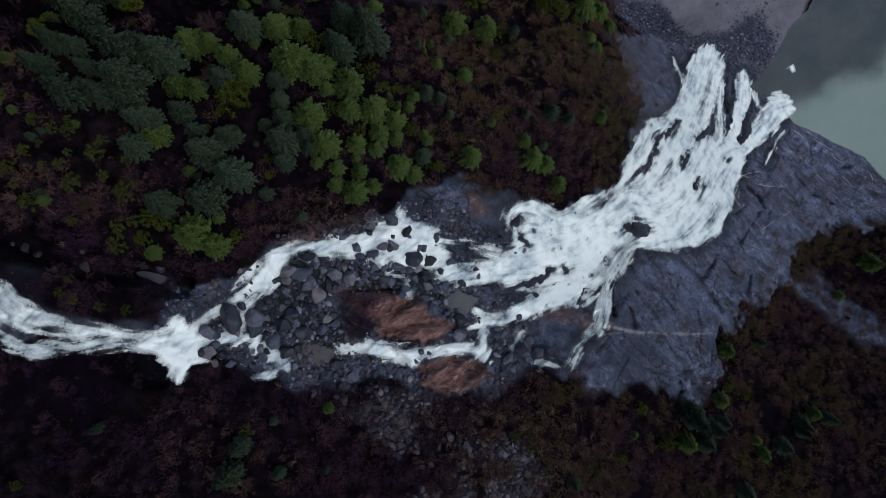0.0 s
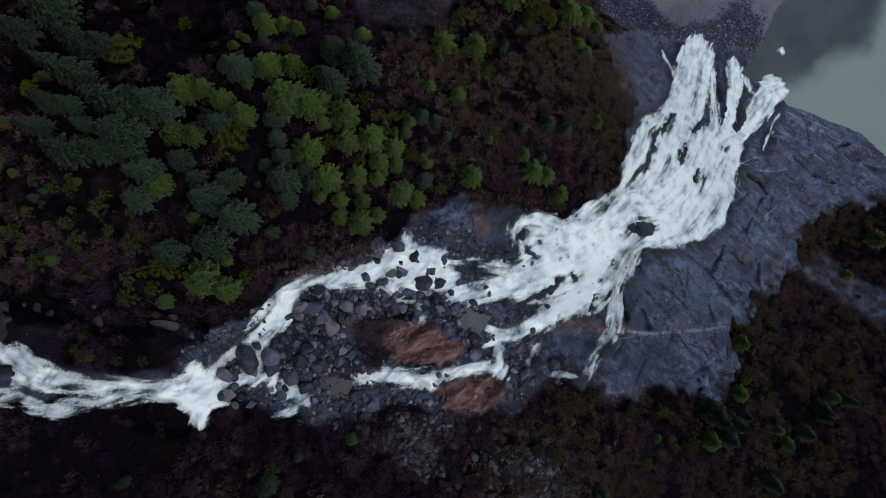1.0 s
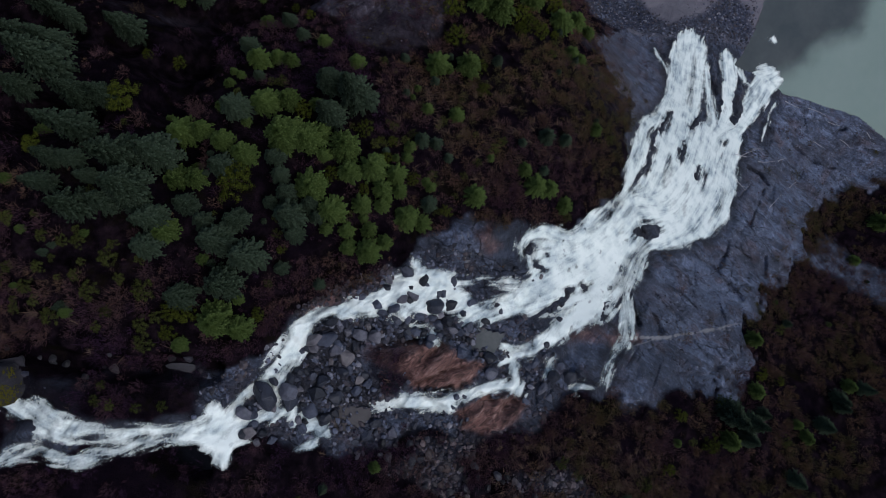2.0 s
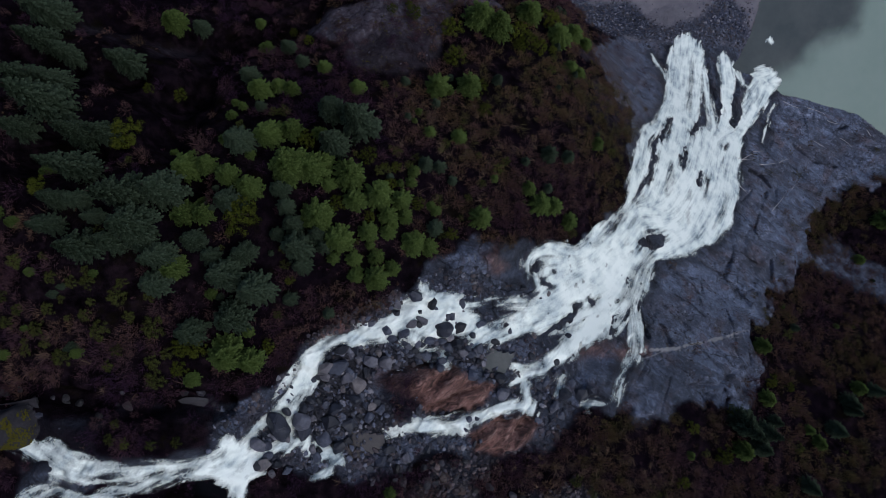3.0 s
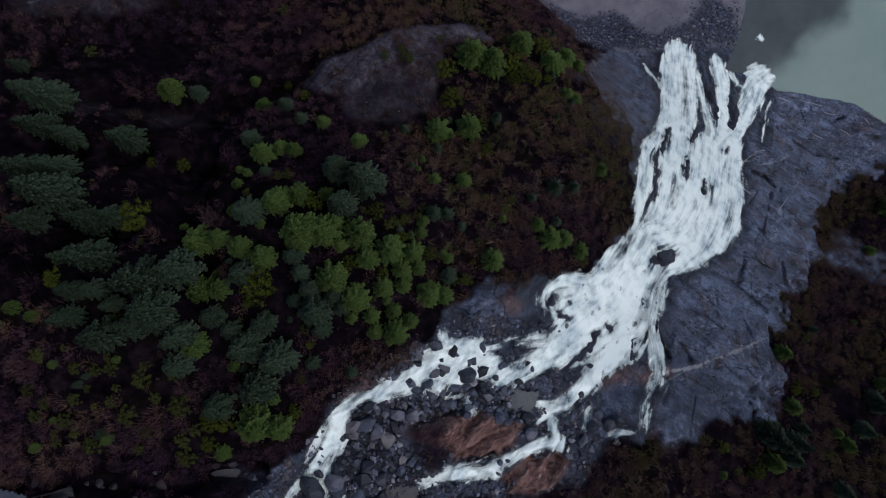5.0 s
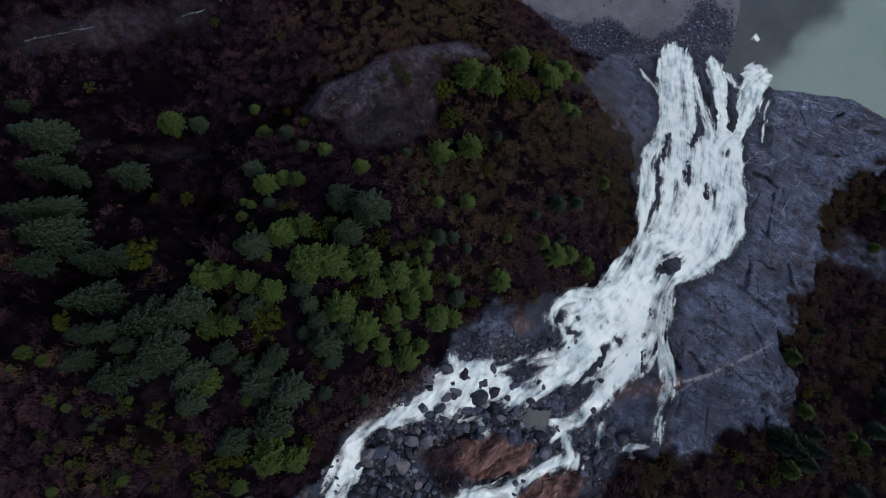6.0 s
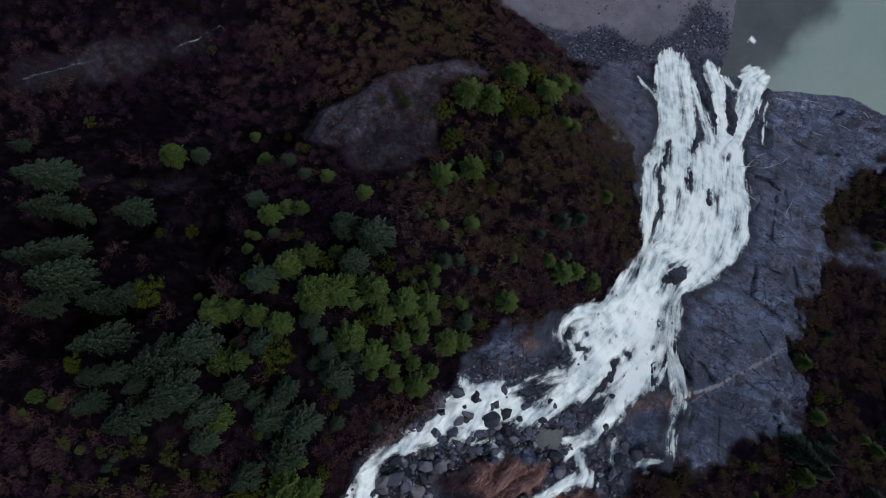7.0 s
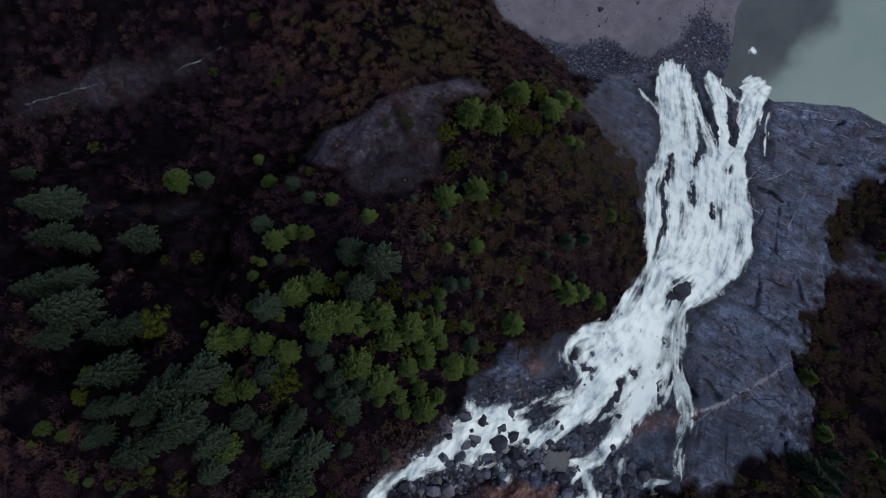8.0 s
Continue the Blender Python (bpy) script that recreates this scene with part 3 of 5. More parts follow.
    L.new(ramp(N, L, a.outputs[0], (0.0, 0.9), (1.0, 0.55)), p.inputs["Roughness"])
    L.new(maths(N, L, "MULTIPLY", a.outputs[0], 0.22), p.inputs["Specular IOR Level"])
    relief = maths(N, L, "ADD", maths(N, L, "MULTIPLY", fine, 0.5), maths(N, L, "MULTIPLY", maths(N, L, "MULTIPLY", maths(N, L, "ADD", joint, small), a.outputs[0]), -0.4))
    relief = maths(N, L, "ADD", relief, maths(N, L, "MULTIPLY", sheet, 0.4))
    relief = maths(N, L, "SUBTRACT", relief, maths(N, L, "MULTIPLY", maths(N, L, "MULTIPLY", third, a.outputs[0]), 0.12))
    bumped(N, L, p, relief, 0.9, 1.0)
    return m


def boulder_material(name="boulder_rock", tint=(1, 1, 1)):
    m, N, L, p = material(name, 0.5, 0.25)
    info = N.new("ShaderNodeObjectInfo")
    tone = ramp(N, L, info.outputs["Random"], (0.0, (0.012, 0.013, 0.018)), (0.45, (0.030, 0.033, 0.047)), (0.8, (0.076, 0.085, 0.120)), (1.0, (0.125, 0.108, 0.108)))
    n = grain(N, L, 1.6, 7)
    c = mixed(N, L, 0.75, tone, ramp(N, L, n, (0.25, 0.25), (0.75, 1.2)), "MULTIPLY")
    L.new(mixed(N, L, 1.0, c, tint, "MULTIPLY"), p.inputs["Base Color"])
    bumped(N, L, p, grain(N, L, 5.0, 6), 0.12, 0.7)
    return m


def rubble_material(name="rubble_rock", tint=(1, 1, 1)):
    m, N, L, p = material(name, 0.6, 0.2)
    geo = N.new("ShaderNodeNewGeometry")
    tone = ramp(N, L, geo.outputs["Random Per Island"], (0.0, (0.014, 0.014, 0.019)), (0.3, (0.036, 0.037, 0.052)), (0.5, (0.060, 0.048, 0.050)), (0.65, (0.052, 0.056, 0.080)), (0.88, (0.105, 0.115, 0.158)), (1.0, (0.20, 0.19, 0.21)))
    c = mixed(N, L, 0.6, tone, ramp(N, L, grain(N, L, 2.5, 5), (0.25, 0.35), (0.75, 1.2)), "MULTIPLY")
    L.new(mixed(N, L, 1.0, c, tint, "MULTIPLY"), p.inputs["Base Color"])
    return m


def foam_material():
    m, N, L, p = material("white_water", 0.6, 0.1)
    cover, foam = attribute(N, "cover").outputs["Fac"], attribute(N, "foam").outputs["Fac"]
    fine = maths(N, L, "SUBTRACT", grain(N, L, 4.0, 4), 0.5)
    f = maths(N, L, "ADD", foam, maths(N, L, "MULTIPLY", fine, 0.3))
    c = ramp(N, L, f, (0.12, (0.24, 0.29, 0.31)), (0.36, (0.47, 0.53, 0.53)), (0.56, (0.63, 0.68, 0.64)), (0.80, (0.75, 0.79, 0.74)))
    L.new(c, p.inputs["Base Color"])
    # the sheet thins into strands towards its edges and where little water runs
    L.new(ramp(N, L, maths(N, L, "ADD", cover, maths(N, L, "MULTIPLY", fine, 0.5)), (0.0, 0.0), (0.35, 0.45), (0.9, 0.97)), p.inputs["Alpha"])
    bumped(N, L, p, f, 0.08, 0.3)
    return m


def lake_material():
    m, N, L, p = material("lake_water", 0.12, 0.25)
    clear = attribute(N, "clear").outputs["Fac"]
    n = grain(N, L, 0.05, 5)
    silt = ramp(N, L, n, (0.35, (0.158, 0.208, 0.180)), (0.65, (0.186, 0.232, 0.204)))
    c = mixed(N, L, clear, silt, ramp(N, L, grain(N, L, 0.09, 5), (0.35, (0.040, 0.050, 0.052)), (0.65, (0.062, 0.070, 0.070))))
    L.new(c, p.inputs["Base Color"])
    bumped(N, L, p, grain(N, L, 1.2, 4), 0.05, 0.4)
    return m


def pond_material(name, deep, pale, shine=0.4):
    m, N, L, p = material(name, 0.1, shine)
    L.new(ramp(N, L, grain(N, L, 0.8, 5), (0.35, deep), (0.7, pale)), p.inputs["Base Color"])
    bumped(N, L, p, grain(N, L, 3.0, 4), 0.04, 0.4)
    return m


def leaf_material(name, dark, light, tip):
    m, N, L, p = material(name, 0.7)
    info, geo = N.new("ShaderNodeObjectInfo"), N.new("ShaderNodeNewGeometry")
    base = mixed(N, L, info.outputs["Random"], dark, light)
    # weight of the tip colour: bough tips on conifers, upward blades on leafy crowns
    young = maths(N, L, "MULTIPLY", attribute(N, "tip_share").outputs["Fac"], ramp(N, L, geo.outputs["Random Per Island"], (0.0, 0.35), (1.0, 1.0)))
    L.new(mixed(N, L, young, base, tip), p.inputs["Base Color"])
    return m


def bark_material(name, dark, light):
    m, N, L, p = material(name, 0.85)
    geo = N.new("ShaderNodeNewGeometry")
    c = mixed(N, L, geo.outputs["Random Per Island"], dark, light)
    c = mixed(N, L, 0.5, c, ramp(N, L, grain(N, L, 3.0, 4), (0.3, 0.5), (0.7, 1.2)), "MULTIPLY")
    L.new(c, p.inputs["Base Color"])
    return m


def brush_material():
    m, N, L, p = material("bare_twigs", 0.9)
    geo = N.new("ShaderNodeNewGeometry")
    # low tints are purple and dimmed, for the weakly lit western hillside
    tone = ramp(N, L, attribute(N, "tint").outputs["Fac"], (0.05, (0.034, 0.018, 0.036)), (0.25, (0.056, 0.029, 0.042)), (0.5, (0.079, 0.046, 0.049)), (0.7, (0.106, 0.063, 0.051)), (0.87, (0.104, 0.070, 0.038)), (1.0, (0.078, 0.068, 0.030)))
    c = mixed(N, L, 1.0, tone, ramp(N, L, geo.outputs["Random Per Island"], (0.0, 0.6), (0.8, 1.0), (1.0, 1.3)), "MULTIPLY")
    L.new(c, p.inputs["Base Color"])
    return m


GROUND, BOULDER, RUBBLE, FOAM, LAKE = ground_material(), boulder_material(), rubble_material(), foam_material(), lake_material()
KNOLL = rubble_material("knoll_rock", (0.55, 0.48, 0.5))
BANK_BOULDER = boulder_material("bank_boulder_rock", (0.5, 0.42, 0.38))
BANK = rubble_material("bank_rubble_rock", (0.62, 0.5, 0.45))
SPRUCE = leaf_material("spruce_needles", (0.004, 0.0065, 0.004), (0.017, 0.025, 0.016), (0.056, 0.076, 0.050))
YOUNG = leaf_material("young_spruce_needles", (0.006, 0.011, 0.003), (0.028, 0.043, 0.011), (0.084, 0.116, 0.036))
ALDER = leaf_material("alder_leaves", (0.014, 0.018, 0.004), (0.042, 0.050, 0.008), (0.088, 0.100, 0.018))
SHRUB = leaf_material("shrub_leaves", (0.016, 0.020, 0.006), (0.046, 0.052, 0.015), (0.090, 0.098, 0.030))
BARK = bark_material("bark", (0.030, 0.022, 0.018), (0.055, 0.042, 0.034))
TWIGS = brush_material()
STEMS = bark_material("pale_stems", (0.05, 0.033, 0.028), (0.15, 0.105, 0.075))
DRIFT = bark_material("bleached_wood", (0.30, 0.29, 0.29), (0.5, 0.48, 0.47))


POND = {"pool_green": pond_material("olive_pool", (0.050, 0.056, 0.054), (0.075, 0.078, 0.075)), "pool_brown": pond_material("brown_pool", (0.048, 0.042, 0.040), (0.070, 0.062, 0.058)),
        # hollow: near-black, dull sheet standing in for the shade under the bank
        "hollow": pond_material("hollow_shade", (0.002, 0.002, 0.003), (0.004, 0.004, 0.006), 0.05), "pool_grey": pond_material("grey_pool", (0.034, 0.038, 0.048), (0.05, 0.055, 0.066))}
DARK = bark_material("weathered_block", (0.020, 0.019, 0.022), (0.030, 0.028, 0.032))
MOSSY = leaf_material("moss", (0.05, 0.045, 0.008), (0.06, 0.052, 0.01), (0.10, 0.085, 0.02))


# ---- mesh helpers ----
def mesh_of(name, verts, faces, mat, flat=True, **values):
    me = bpy.data.meshes.new(name)
    me.from_pydata(np.asarray(verts).tolist(), [], np.asarray(faces).tolist() if isinstance(faces, np.ndarray) else faces)
    me.materials.append(mat)
    if not flat:
        me.polygons.foreach_set("use_smooth", [True] * len(me.polygons))
    for key, v in values.items():
        if v.ndim == 2:
            at = me.attributes.new(key, "FLOAT_COLOR", "POINT")
            at.data.foreach_set("color", np.c_[v, np.ones(len(v))].ravel())
        else:
            at = me.attributes.new(key, "FLOAT", "POINT")
            at.data.foreach_set("value", v.ravel())
    me.update()
    return me


def sheet(xs, ys):
    x, y = np.meshgrid(xs, ys)
    i = np.arange(len(ys) * len(xs)).reshape(len(ys), len(xs))
    faces = np.stack([i[:-1, :-1], i[:-1, 1:], i[1:, 1:], i[1:, :-1]], -1).reshape(-1, 4)
    return x.ravel(), y.ravel(), faces


def lines(a, b, step, far, closer=()):
    out = list(np.arange(a, b, step))
    if closer:
        lo, hi, fine = closer
        out = [v for v in out if not lo <= v < hi] + list(np.arange(lo, hi, fine))
    s, lo, hi = step, a, b
    while lo > -far:
        s *= 1.17
        lo, hi = lo - s, hi + s
        out += [lo, hi]
    return np.array(sorted(out))


def part(name, me, parent):
    ob = new(name, me)
    ob.parent = parent
    return ob


def worn(px, py, pz, d):
    """The bed of the falls, worn smooth by the water."""
    b = 0.85 * smooth(-0.6, 1.2, d) * smooth(8, 18, px)
    return pz * (1 - b) + np.maximum(height(px, py, rough=False), 0.1) * b


# ---- ground ----
POOLS = {"pool_green": -0.1, "pool_brown": -0.2, "hollow": -3.6, "pool_grey": -0.6}
x, y, faces = sheet(lines(-100, 136, 0.48, 2500, (26, 114, 0.27)), lines(-62, 112, 0.48, 2500, (-26, 36, 0.27)))
rock, dome, scree, red, rubble, gravel, beach = masks(x, y)
water_in, _, _, _ = streams(x, y, list(RIBBONS))
dry = islands(x, y)
z = worn(x, y, height(x, y), np.minimum(water_in, 0.75 * dry + 0.12))
bed = smooth(-0.3, 1.0, np.minimum(water_in, dry))
z = z - joints(x, y) - 0.9 * bed + 0.9 * smooth(0.3, -1.0, dry) * (z > 1)
off = np.interp(x, [26, 28, 31.3, 35.5, 40.5, 45, 49.7, 56], [-13.2, -13.8, -14.2, -15, -15.8, -16.2, -16.5, -17.2]) - y + 0.7 * (fbm(x, y, 3, 3, 51) - 0.5)
seam = (0.35 + 0.65 * smooth(0.3, 0.55, fbm(x, y, 1.2, 4, 54))) * np.maximum(smooth(0.36, 0.10, np.abs(off)), 0.5 * smooth(0.22, 0.06, np.abs(off - 0.7 - 0.4 * np.sin(x * 0.5)))) * smooth(26, 30, x) * smooth(57, 50, x)
rib = np.abs(((0.95 * x + 0.25 * y) / 0.9 + 3.5 * fbm(x, y, 3, 4, 53)) % 1 - 0.5)
seam = np.maximum(seam, 0.7 * smooth(0.30, 0.08, rib) * smooth(0.35, 0.6, fbm(x, y, 1.5, 4, 60)) * np.exp(-(((x - 2.2) / 2.8) ** 2 + ((y - 6.3) / 3.4) ** 2)))
side = 0.75 * wavy("gully_right", x, y, 5, 4, 2.0)
zone = np.c_[np.clip(np.maximum(np.maximum(rock, bed), side), 0, 1), rubble, beach]
stain = 0.85 * np.exp(-(((x - 43) / 11) ** 2 + ((y - 40) / 13) ** 2)) * smooth(0.25, 0.5, fbm(x, y, 6, 4, 67))
zone2 = np.c_[red, np.maximum(np.maximum(dome, scree * (side < 0.1)), stain), gravel]
for pool in POOLS:
    px, py = np.mean(ZONES[pool], 0)
    level = float(net(np.array([px]), np.array([py]))[0]) + POOLS[pool]
    pond = smooth(-0.6, 0.8, inside(ZONES[pool], x, y))
    z = np.where(pond > 0, z * (1 - pond) + np.minimum(z, level - 0.5) * pond, z)
wet = smooth(3.5, 0.3, -water_in + 3 * (fbm(x, y, 4, 4, 57) - 0.5)) * (1 - beach)
wet = np.clip(np.maximum(wet, smooth(27, 14, x) * (0.4 + 0.6 * smooth(0.3, 0.6, fbm(x, y, 6, 4, 58)))), 0, 1) * (1 - 0.45 * np.exp(-((x - 3.5) / 2.6) ** 2 - ((y - 8) / 2.6) ** 2))
wet = np.maximum(wet, np.exp(-(((x - 9.5) / 7) ** 4 + ((y - 8) / 6) ** 4)) * (1 - 0.6 * np.exp(-(((x - 2) / 2.8) ** 2 + ((y - 6.3) / 3.6) ** 2))) * (0.6 + 0.4 * smooth(0.3, 0.5, fbm(x, y, 3, 4, 52))))
# side channel: wet rock, darkened further for the shade of its overhang
wet = np.maximum(wet, smooth(-33, -38, x) * smooth(-10, -7, y) * (0.75 + 0.25 * smooth(0.35, 0.55, fbm(x, y, 2.5, 4, 55))))
wet = np.maximum(wet, 0.6 * smooth(-7, -15, y) * smooth(52, 30, x) * (x > 0) * smooth(0.36, 0.58, fbm(x, y, 7, 5, 56)))
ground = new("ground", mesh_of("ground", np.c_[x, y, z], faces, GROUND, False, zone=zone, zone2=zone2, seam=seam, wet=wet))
tagged(ground, "steep slate gorge with dark forest floor and grey beach", "ground", kind="structure")

# ---- still pools, and a dark sheet for the hollow's shade ----
for pool, label in (("pool_green", "still olive-grey pool between boulders"), ("pool_brown", "still brown pool beside the rapids"), ("hollow", "near-black sheet standing for the shade in the hollow under the bank"), ("pool_grey", "slow grey-blue pool beside a mossy block")):
    pts = np.array(ZONES[pool], float)
    px, py = pts.mean(0)
    level = float(net(np.array([px]), np.array([py]))[0]) + POOLS[pool]
    lo, hi = pts.min(0) - 1.2, pts.max(0) + 1.2
    x, y, faces = sheet(np.arange(lo[0], hi[0], 0.35), np.arange(lo[1], hi[1], 0.35))
    keep = inside(ZONES[pool], x, y) + 0.8 * (fbm(x, y, 2, 3, 59) - 0.5) > -0.5
    faces = faces[keep[faces].all(1)]
    own = np.unique(faces)
    index = np.full(len(x), -1)
    index[own] = np.arange(len(own))
    ob = new("pool", mesh_of("pool", np.c_[x, y, np.full(len(x), level)][own], index[faces], POND[pool], False))
    tagged(ob, label, "pool", kind="structure")

# ---- lake ----
x, y, faces = sheet(lines(70, 145, 0.9, 2500), lines(0, 115, 0.9, 2500))
keep = inside(ZONES["lake"], x, y) > -3
faces = faces[keep[faces].all(1)]
used = np.unique(faces)
index = np.full(len(x), -1)
index[used] = np.arange(len(used))
x, y = x[used], y[used]
clear = smooth(-3.5, 3.5, inside(ZONES["lakeplume"], x, y) + 9 * (fbm(x, y, 9, 5, 61) - 0.5))
lake = new("water", mesh_of("lake", np.c_[x, y, np.zeros(len(x))], index[faces], LAKE, False, clear=clear))
tagged(lake, "silty grey-green glacial lake with a dark clear plume", "lake", kind="structure")

# ---- white water: one fine sheet, split into the river's reaches ----
REACHES = [
    ("river", "shallow white river running between dark banks", ["river_upper", "river_side", "plunge"]),
    ("rapids", "foaming rapids split among dark boulders", ["chute", "chute_fork", "trickle_a", "trickle_b", "boulder_rapids", "rapids_top", "rapids_foot"]),
    ("cascade", "broad white cascade sliding over slate ledges", ["shelf", "shelf_veil", "ring", "lobe", "fan", "fan_tail", "drop", "lower_run", "veil", "puddle", "seep", "brow"]),
    ("waterfall", "tall white waterfall dropping to the lake in strands", ["lip", "face", "face_left", "face_main", "face_link", "finger", "finger_right", "face_right", "thread_a", "thread_b", "thread_c"]),
    ("splash", "small white splash round a rock in the lake", ["splash"]),
]
COARSE, STEP = 0.45, 0.15
order = [n for _, _, names in REACHES for n in names]
reach_of = np.array([k for k, (_, _, names) in enumerate(REACHES) for _ in names])
THIN = {"brow": 0.9, "shelf": 0.9, "lobe": 0.8, "veil": 0.7, "shelf_veil": 0.5, "river_upper": 0.7, "chute": 0.95, "lower_run": 0.8, "seep": 0.5, "lip": 1.2, "face_link": 0.5, "ring": 0.7, "plunge": 1.0, "river_side": 0.5, "boulder_rapids": 0.85, "rapids_top": 1.0, "rapids_foot": 0.5, "chute_fork": 0.95, "thread_a": 1.2, "thread_b": 1.2, "thread_c": 0.8, "puddle": 0.6, "splash": 1.0}
xs, ys = np.arange(-68, 97, COARSE), np.arange(-21, 56, COARSE)
x, y, _ = sheet(xs, ys)
wide, fx, fy, which = streams(x, y, order)
flow = np.maximum(np.hypot(fx, fy), 1e-6)
calm = smooth(30, 46, x)
fx = fx / flow + (0.7 - 0.6 * calm) * (fbm(x, y, 3.2, 3, 76) - 0.5)
fy = fy / flow + (0.7 - 0.6 * calm) * (fbm(x, y, 3.2, 3, 78) - 0.5)
thick = np.array([THIN.get(n, 1.0) for n in order])[which]


def finer(v, px, py):
    """Values of the coarse net at finer places."""
    v = v.reshape(len(ys), len(xs))
    u, w = np.clip((px - xs[0]) / COARSE, 0, len(xs) - 1.001), np.clip((py - ys[0]) / COARSE, 0, len(ys) - 1.001)
    i, j = u.astype(int), w.astype(int)
    u, w = u - i, w - j
    return (v[j, i] * (1 - u) + v[j, i + 1] * u) * (1 - w) + (v[j + 1, i] * (1 - u) + v[j + 1, i + 1] * u) * w


fine_x, fine_y = np.arange(-68, 97, STEP), np.arange(-21, 56, STEP)
x, y, faces = sheet(fine_x, fine_y)
shape = (len(fine_y), len(fine_x))
keep = finer(wide, x, y) > -1.0
faces = faces[keep[faces].all(1)]
used = np.unique(faces)
index = np.full(len(x), -1)
index[used] = np.arange(len(used))
faces, x, y = index[faces], x[used], y[used]
d, _, _, which = streams(x, y, order)
d = np.minimum(d, 0.75 * islands(x, y) + 0.12)
d_worn = d
thick, calm_here = finer(thick, x, y), smooth(30, 46, x)


def drawn_out(field, reach, step):
    """A field smeared along the flow: the strands of falling water."""
    total = np.zeros(len(x))
    for way in (1, -1):
        px, py = x.copy(), y.copy()
        for _ in range(reach):
            i, j = np.clip(((px - fine_x[0]) / STEP).astype(int), 0, shape[1] - 1), np.clip(((py - fine_y[0]) / STEP).astype(int), 0, shape[0] - 1)
            total += field[j, i]
            px, py = px + way * step * finer(fx, px, py), py + way * step * finer(fy, px, py)
    inner = total[d > 0]
    return (total - inner.mean()) / inner.std()


rng = np.random.default_rng(5)
gx, gy = np.meshgrid(fine_x, fine_y)
thread = drawn_out(rng.random(shape), 8, 0.15)
strand = drawn_out(fbm(gx, gy, 0.6, 3, 71), 8, 0.2)
window = drawn_out(fbm(gx, gy, 1.3, 3, 79), 9, 0.3)
web = drawn_out(1 - np.abs(2 * fbm(gx, gy, 1.5, 4, 85) - 1), 5, 0.2)
slow = (fbm(x, y, 7, 4, 73) - 0.5) * 2
puff = (fbm(x, y, 3.5, 5, 77) - 0.5) * 2 * (1 - 0.35 * smooth(30, 46, x))
billow = (fbm(x, y, 1.3, 5, 89) - 0.5) * 2
foam = np.clip(0.57 + (0.5 + 0.5 * calm_here) * (0.06 * thread + 0.06 * strand + 0.10 * window) + 0.03 * (1 - calm_here) * web + 0.26 * puff + 0.22 * slow + 0.36 * billow - 0.1 * smooth(-36, -46, x), 0, 1)
d = d + (0.16 * np.clip(window, -2, 2) + 0.10 * np.clip(strand, -2, 2) + 0.6 * (fbm(x, y, 1.7, 4, 88) - 0.5)) * (0.4 + 0.6 * smooth(-34, -26, x)) * np.array([0.2 if n in ("thread_a", "thread_b", "thread_c", "seep", "trickle_b") else 1.0 for n in order])[which]
lace = 1 - 0.75 * smooth(0.1, 1.5, d * thick)
sheer = np.array([{"veil": 0.42, "shelf_veil": 0.5, "ring": 0.12, "thread_a": 0.45, "thread_b": 0.45, "river_side": 0.3, "lower_run": 0.08}.get(n, 0.0) for n in order])[which]
hang = np.full(x.shape, -9.0)
for (ax, ay, aw), (bx, by, bw) in [pair for run in CURTAINS for pair in zip(run, run[1:])]:
    t = np.clip(((x - ax) * (bx - ax) + (y - ay) * (by - ay)) / ((bx - ax) ** 2 + (by - ay) ** 2), 0, 1)
    hang = np.maximum(hang, aw + t * (bw - aw) - np.hypot(x - ax - t * (bx - ax), y - ay - t * (by - ay)))
sheer = np.maximum(sheer, 0.47 * smooth(-0.8, 1.0, hang + 0.6 * slow))
cap = 0.98 - sheer - 0.06 * calm_here - 0.06 * smooth(4, 9, x) * (1 - calm_here) - 0.3 * smooth(-36, -44, x)
streak = 0.10 * strand + 0.07 * thread + 0.12 * window
cover = np.minimum(np.maximum(0.40 * np.sqrt(np.minimum(thick, 1)) - 0.1 * (1 - np.minimum(thick, 1)) + 0.85 * d * thick, -0.8), cap)
cover = cover + lace * 0.6 * (0.10 * thread + 0.16 * strand + 0.12 * web) + (0.2 + 0.25 * calm_here + 1.1 * sheer) * streak + 0.05 * (1 - calm_here) * web + 0.10 * puff + 0.05 * billow - 0.22 * smooth(-1.9, -3.0, window + 0.8 * slow)
cover = cover - 0.55 * smooth(0.25, 0.19, fbm(x, y, 1.6, 3, 66)) * smooth(6, 11, x) * smooth(40, 30, x) 
body = smooth(0, 1.5, d)
z = worn(x, y, height(x, y), d_worn) + 0.12 + 0.12 * body + 0.05 * body * puff
z = np.maximum(z, 0.08)
for k, (name, label, _) in enumerate(REACHES):
    mine = faces[(reach_of[which[faces[:, 0]]] == k)]
    own = np.unique(mine)
    index = np.full(len(x), -1)
    index[own] = np.arange(len(own))
    ob = new(name, mesh_of(name, np.c_[x, y, z][own], index[mine], FOAM, False, cover=cover[own], foam=foam[own]))
    tagged(ob, label, name if name != "cascade" else "waterfall", kind="structure")
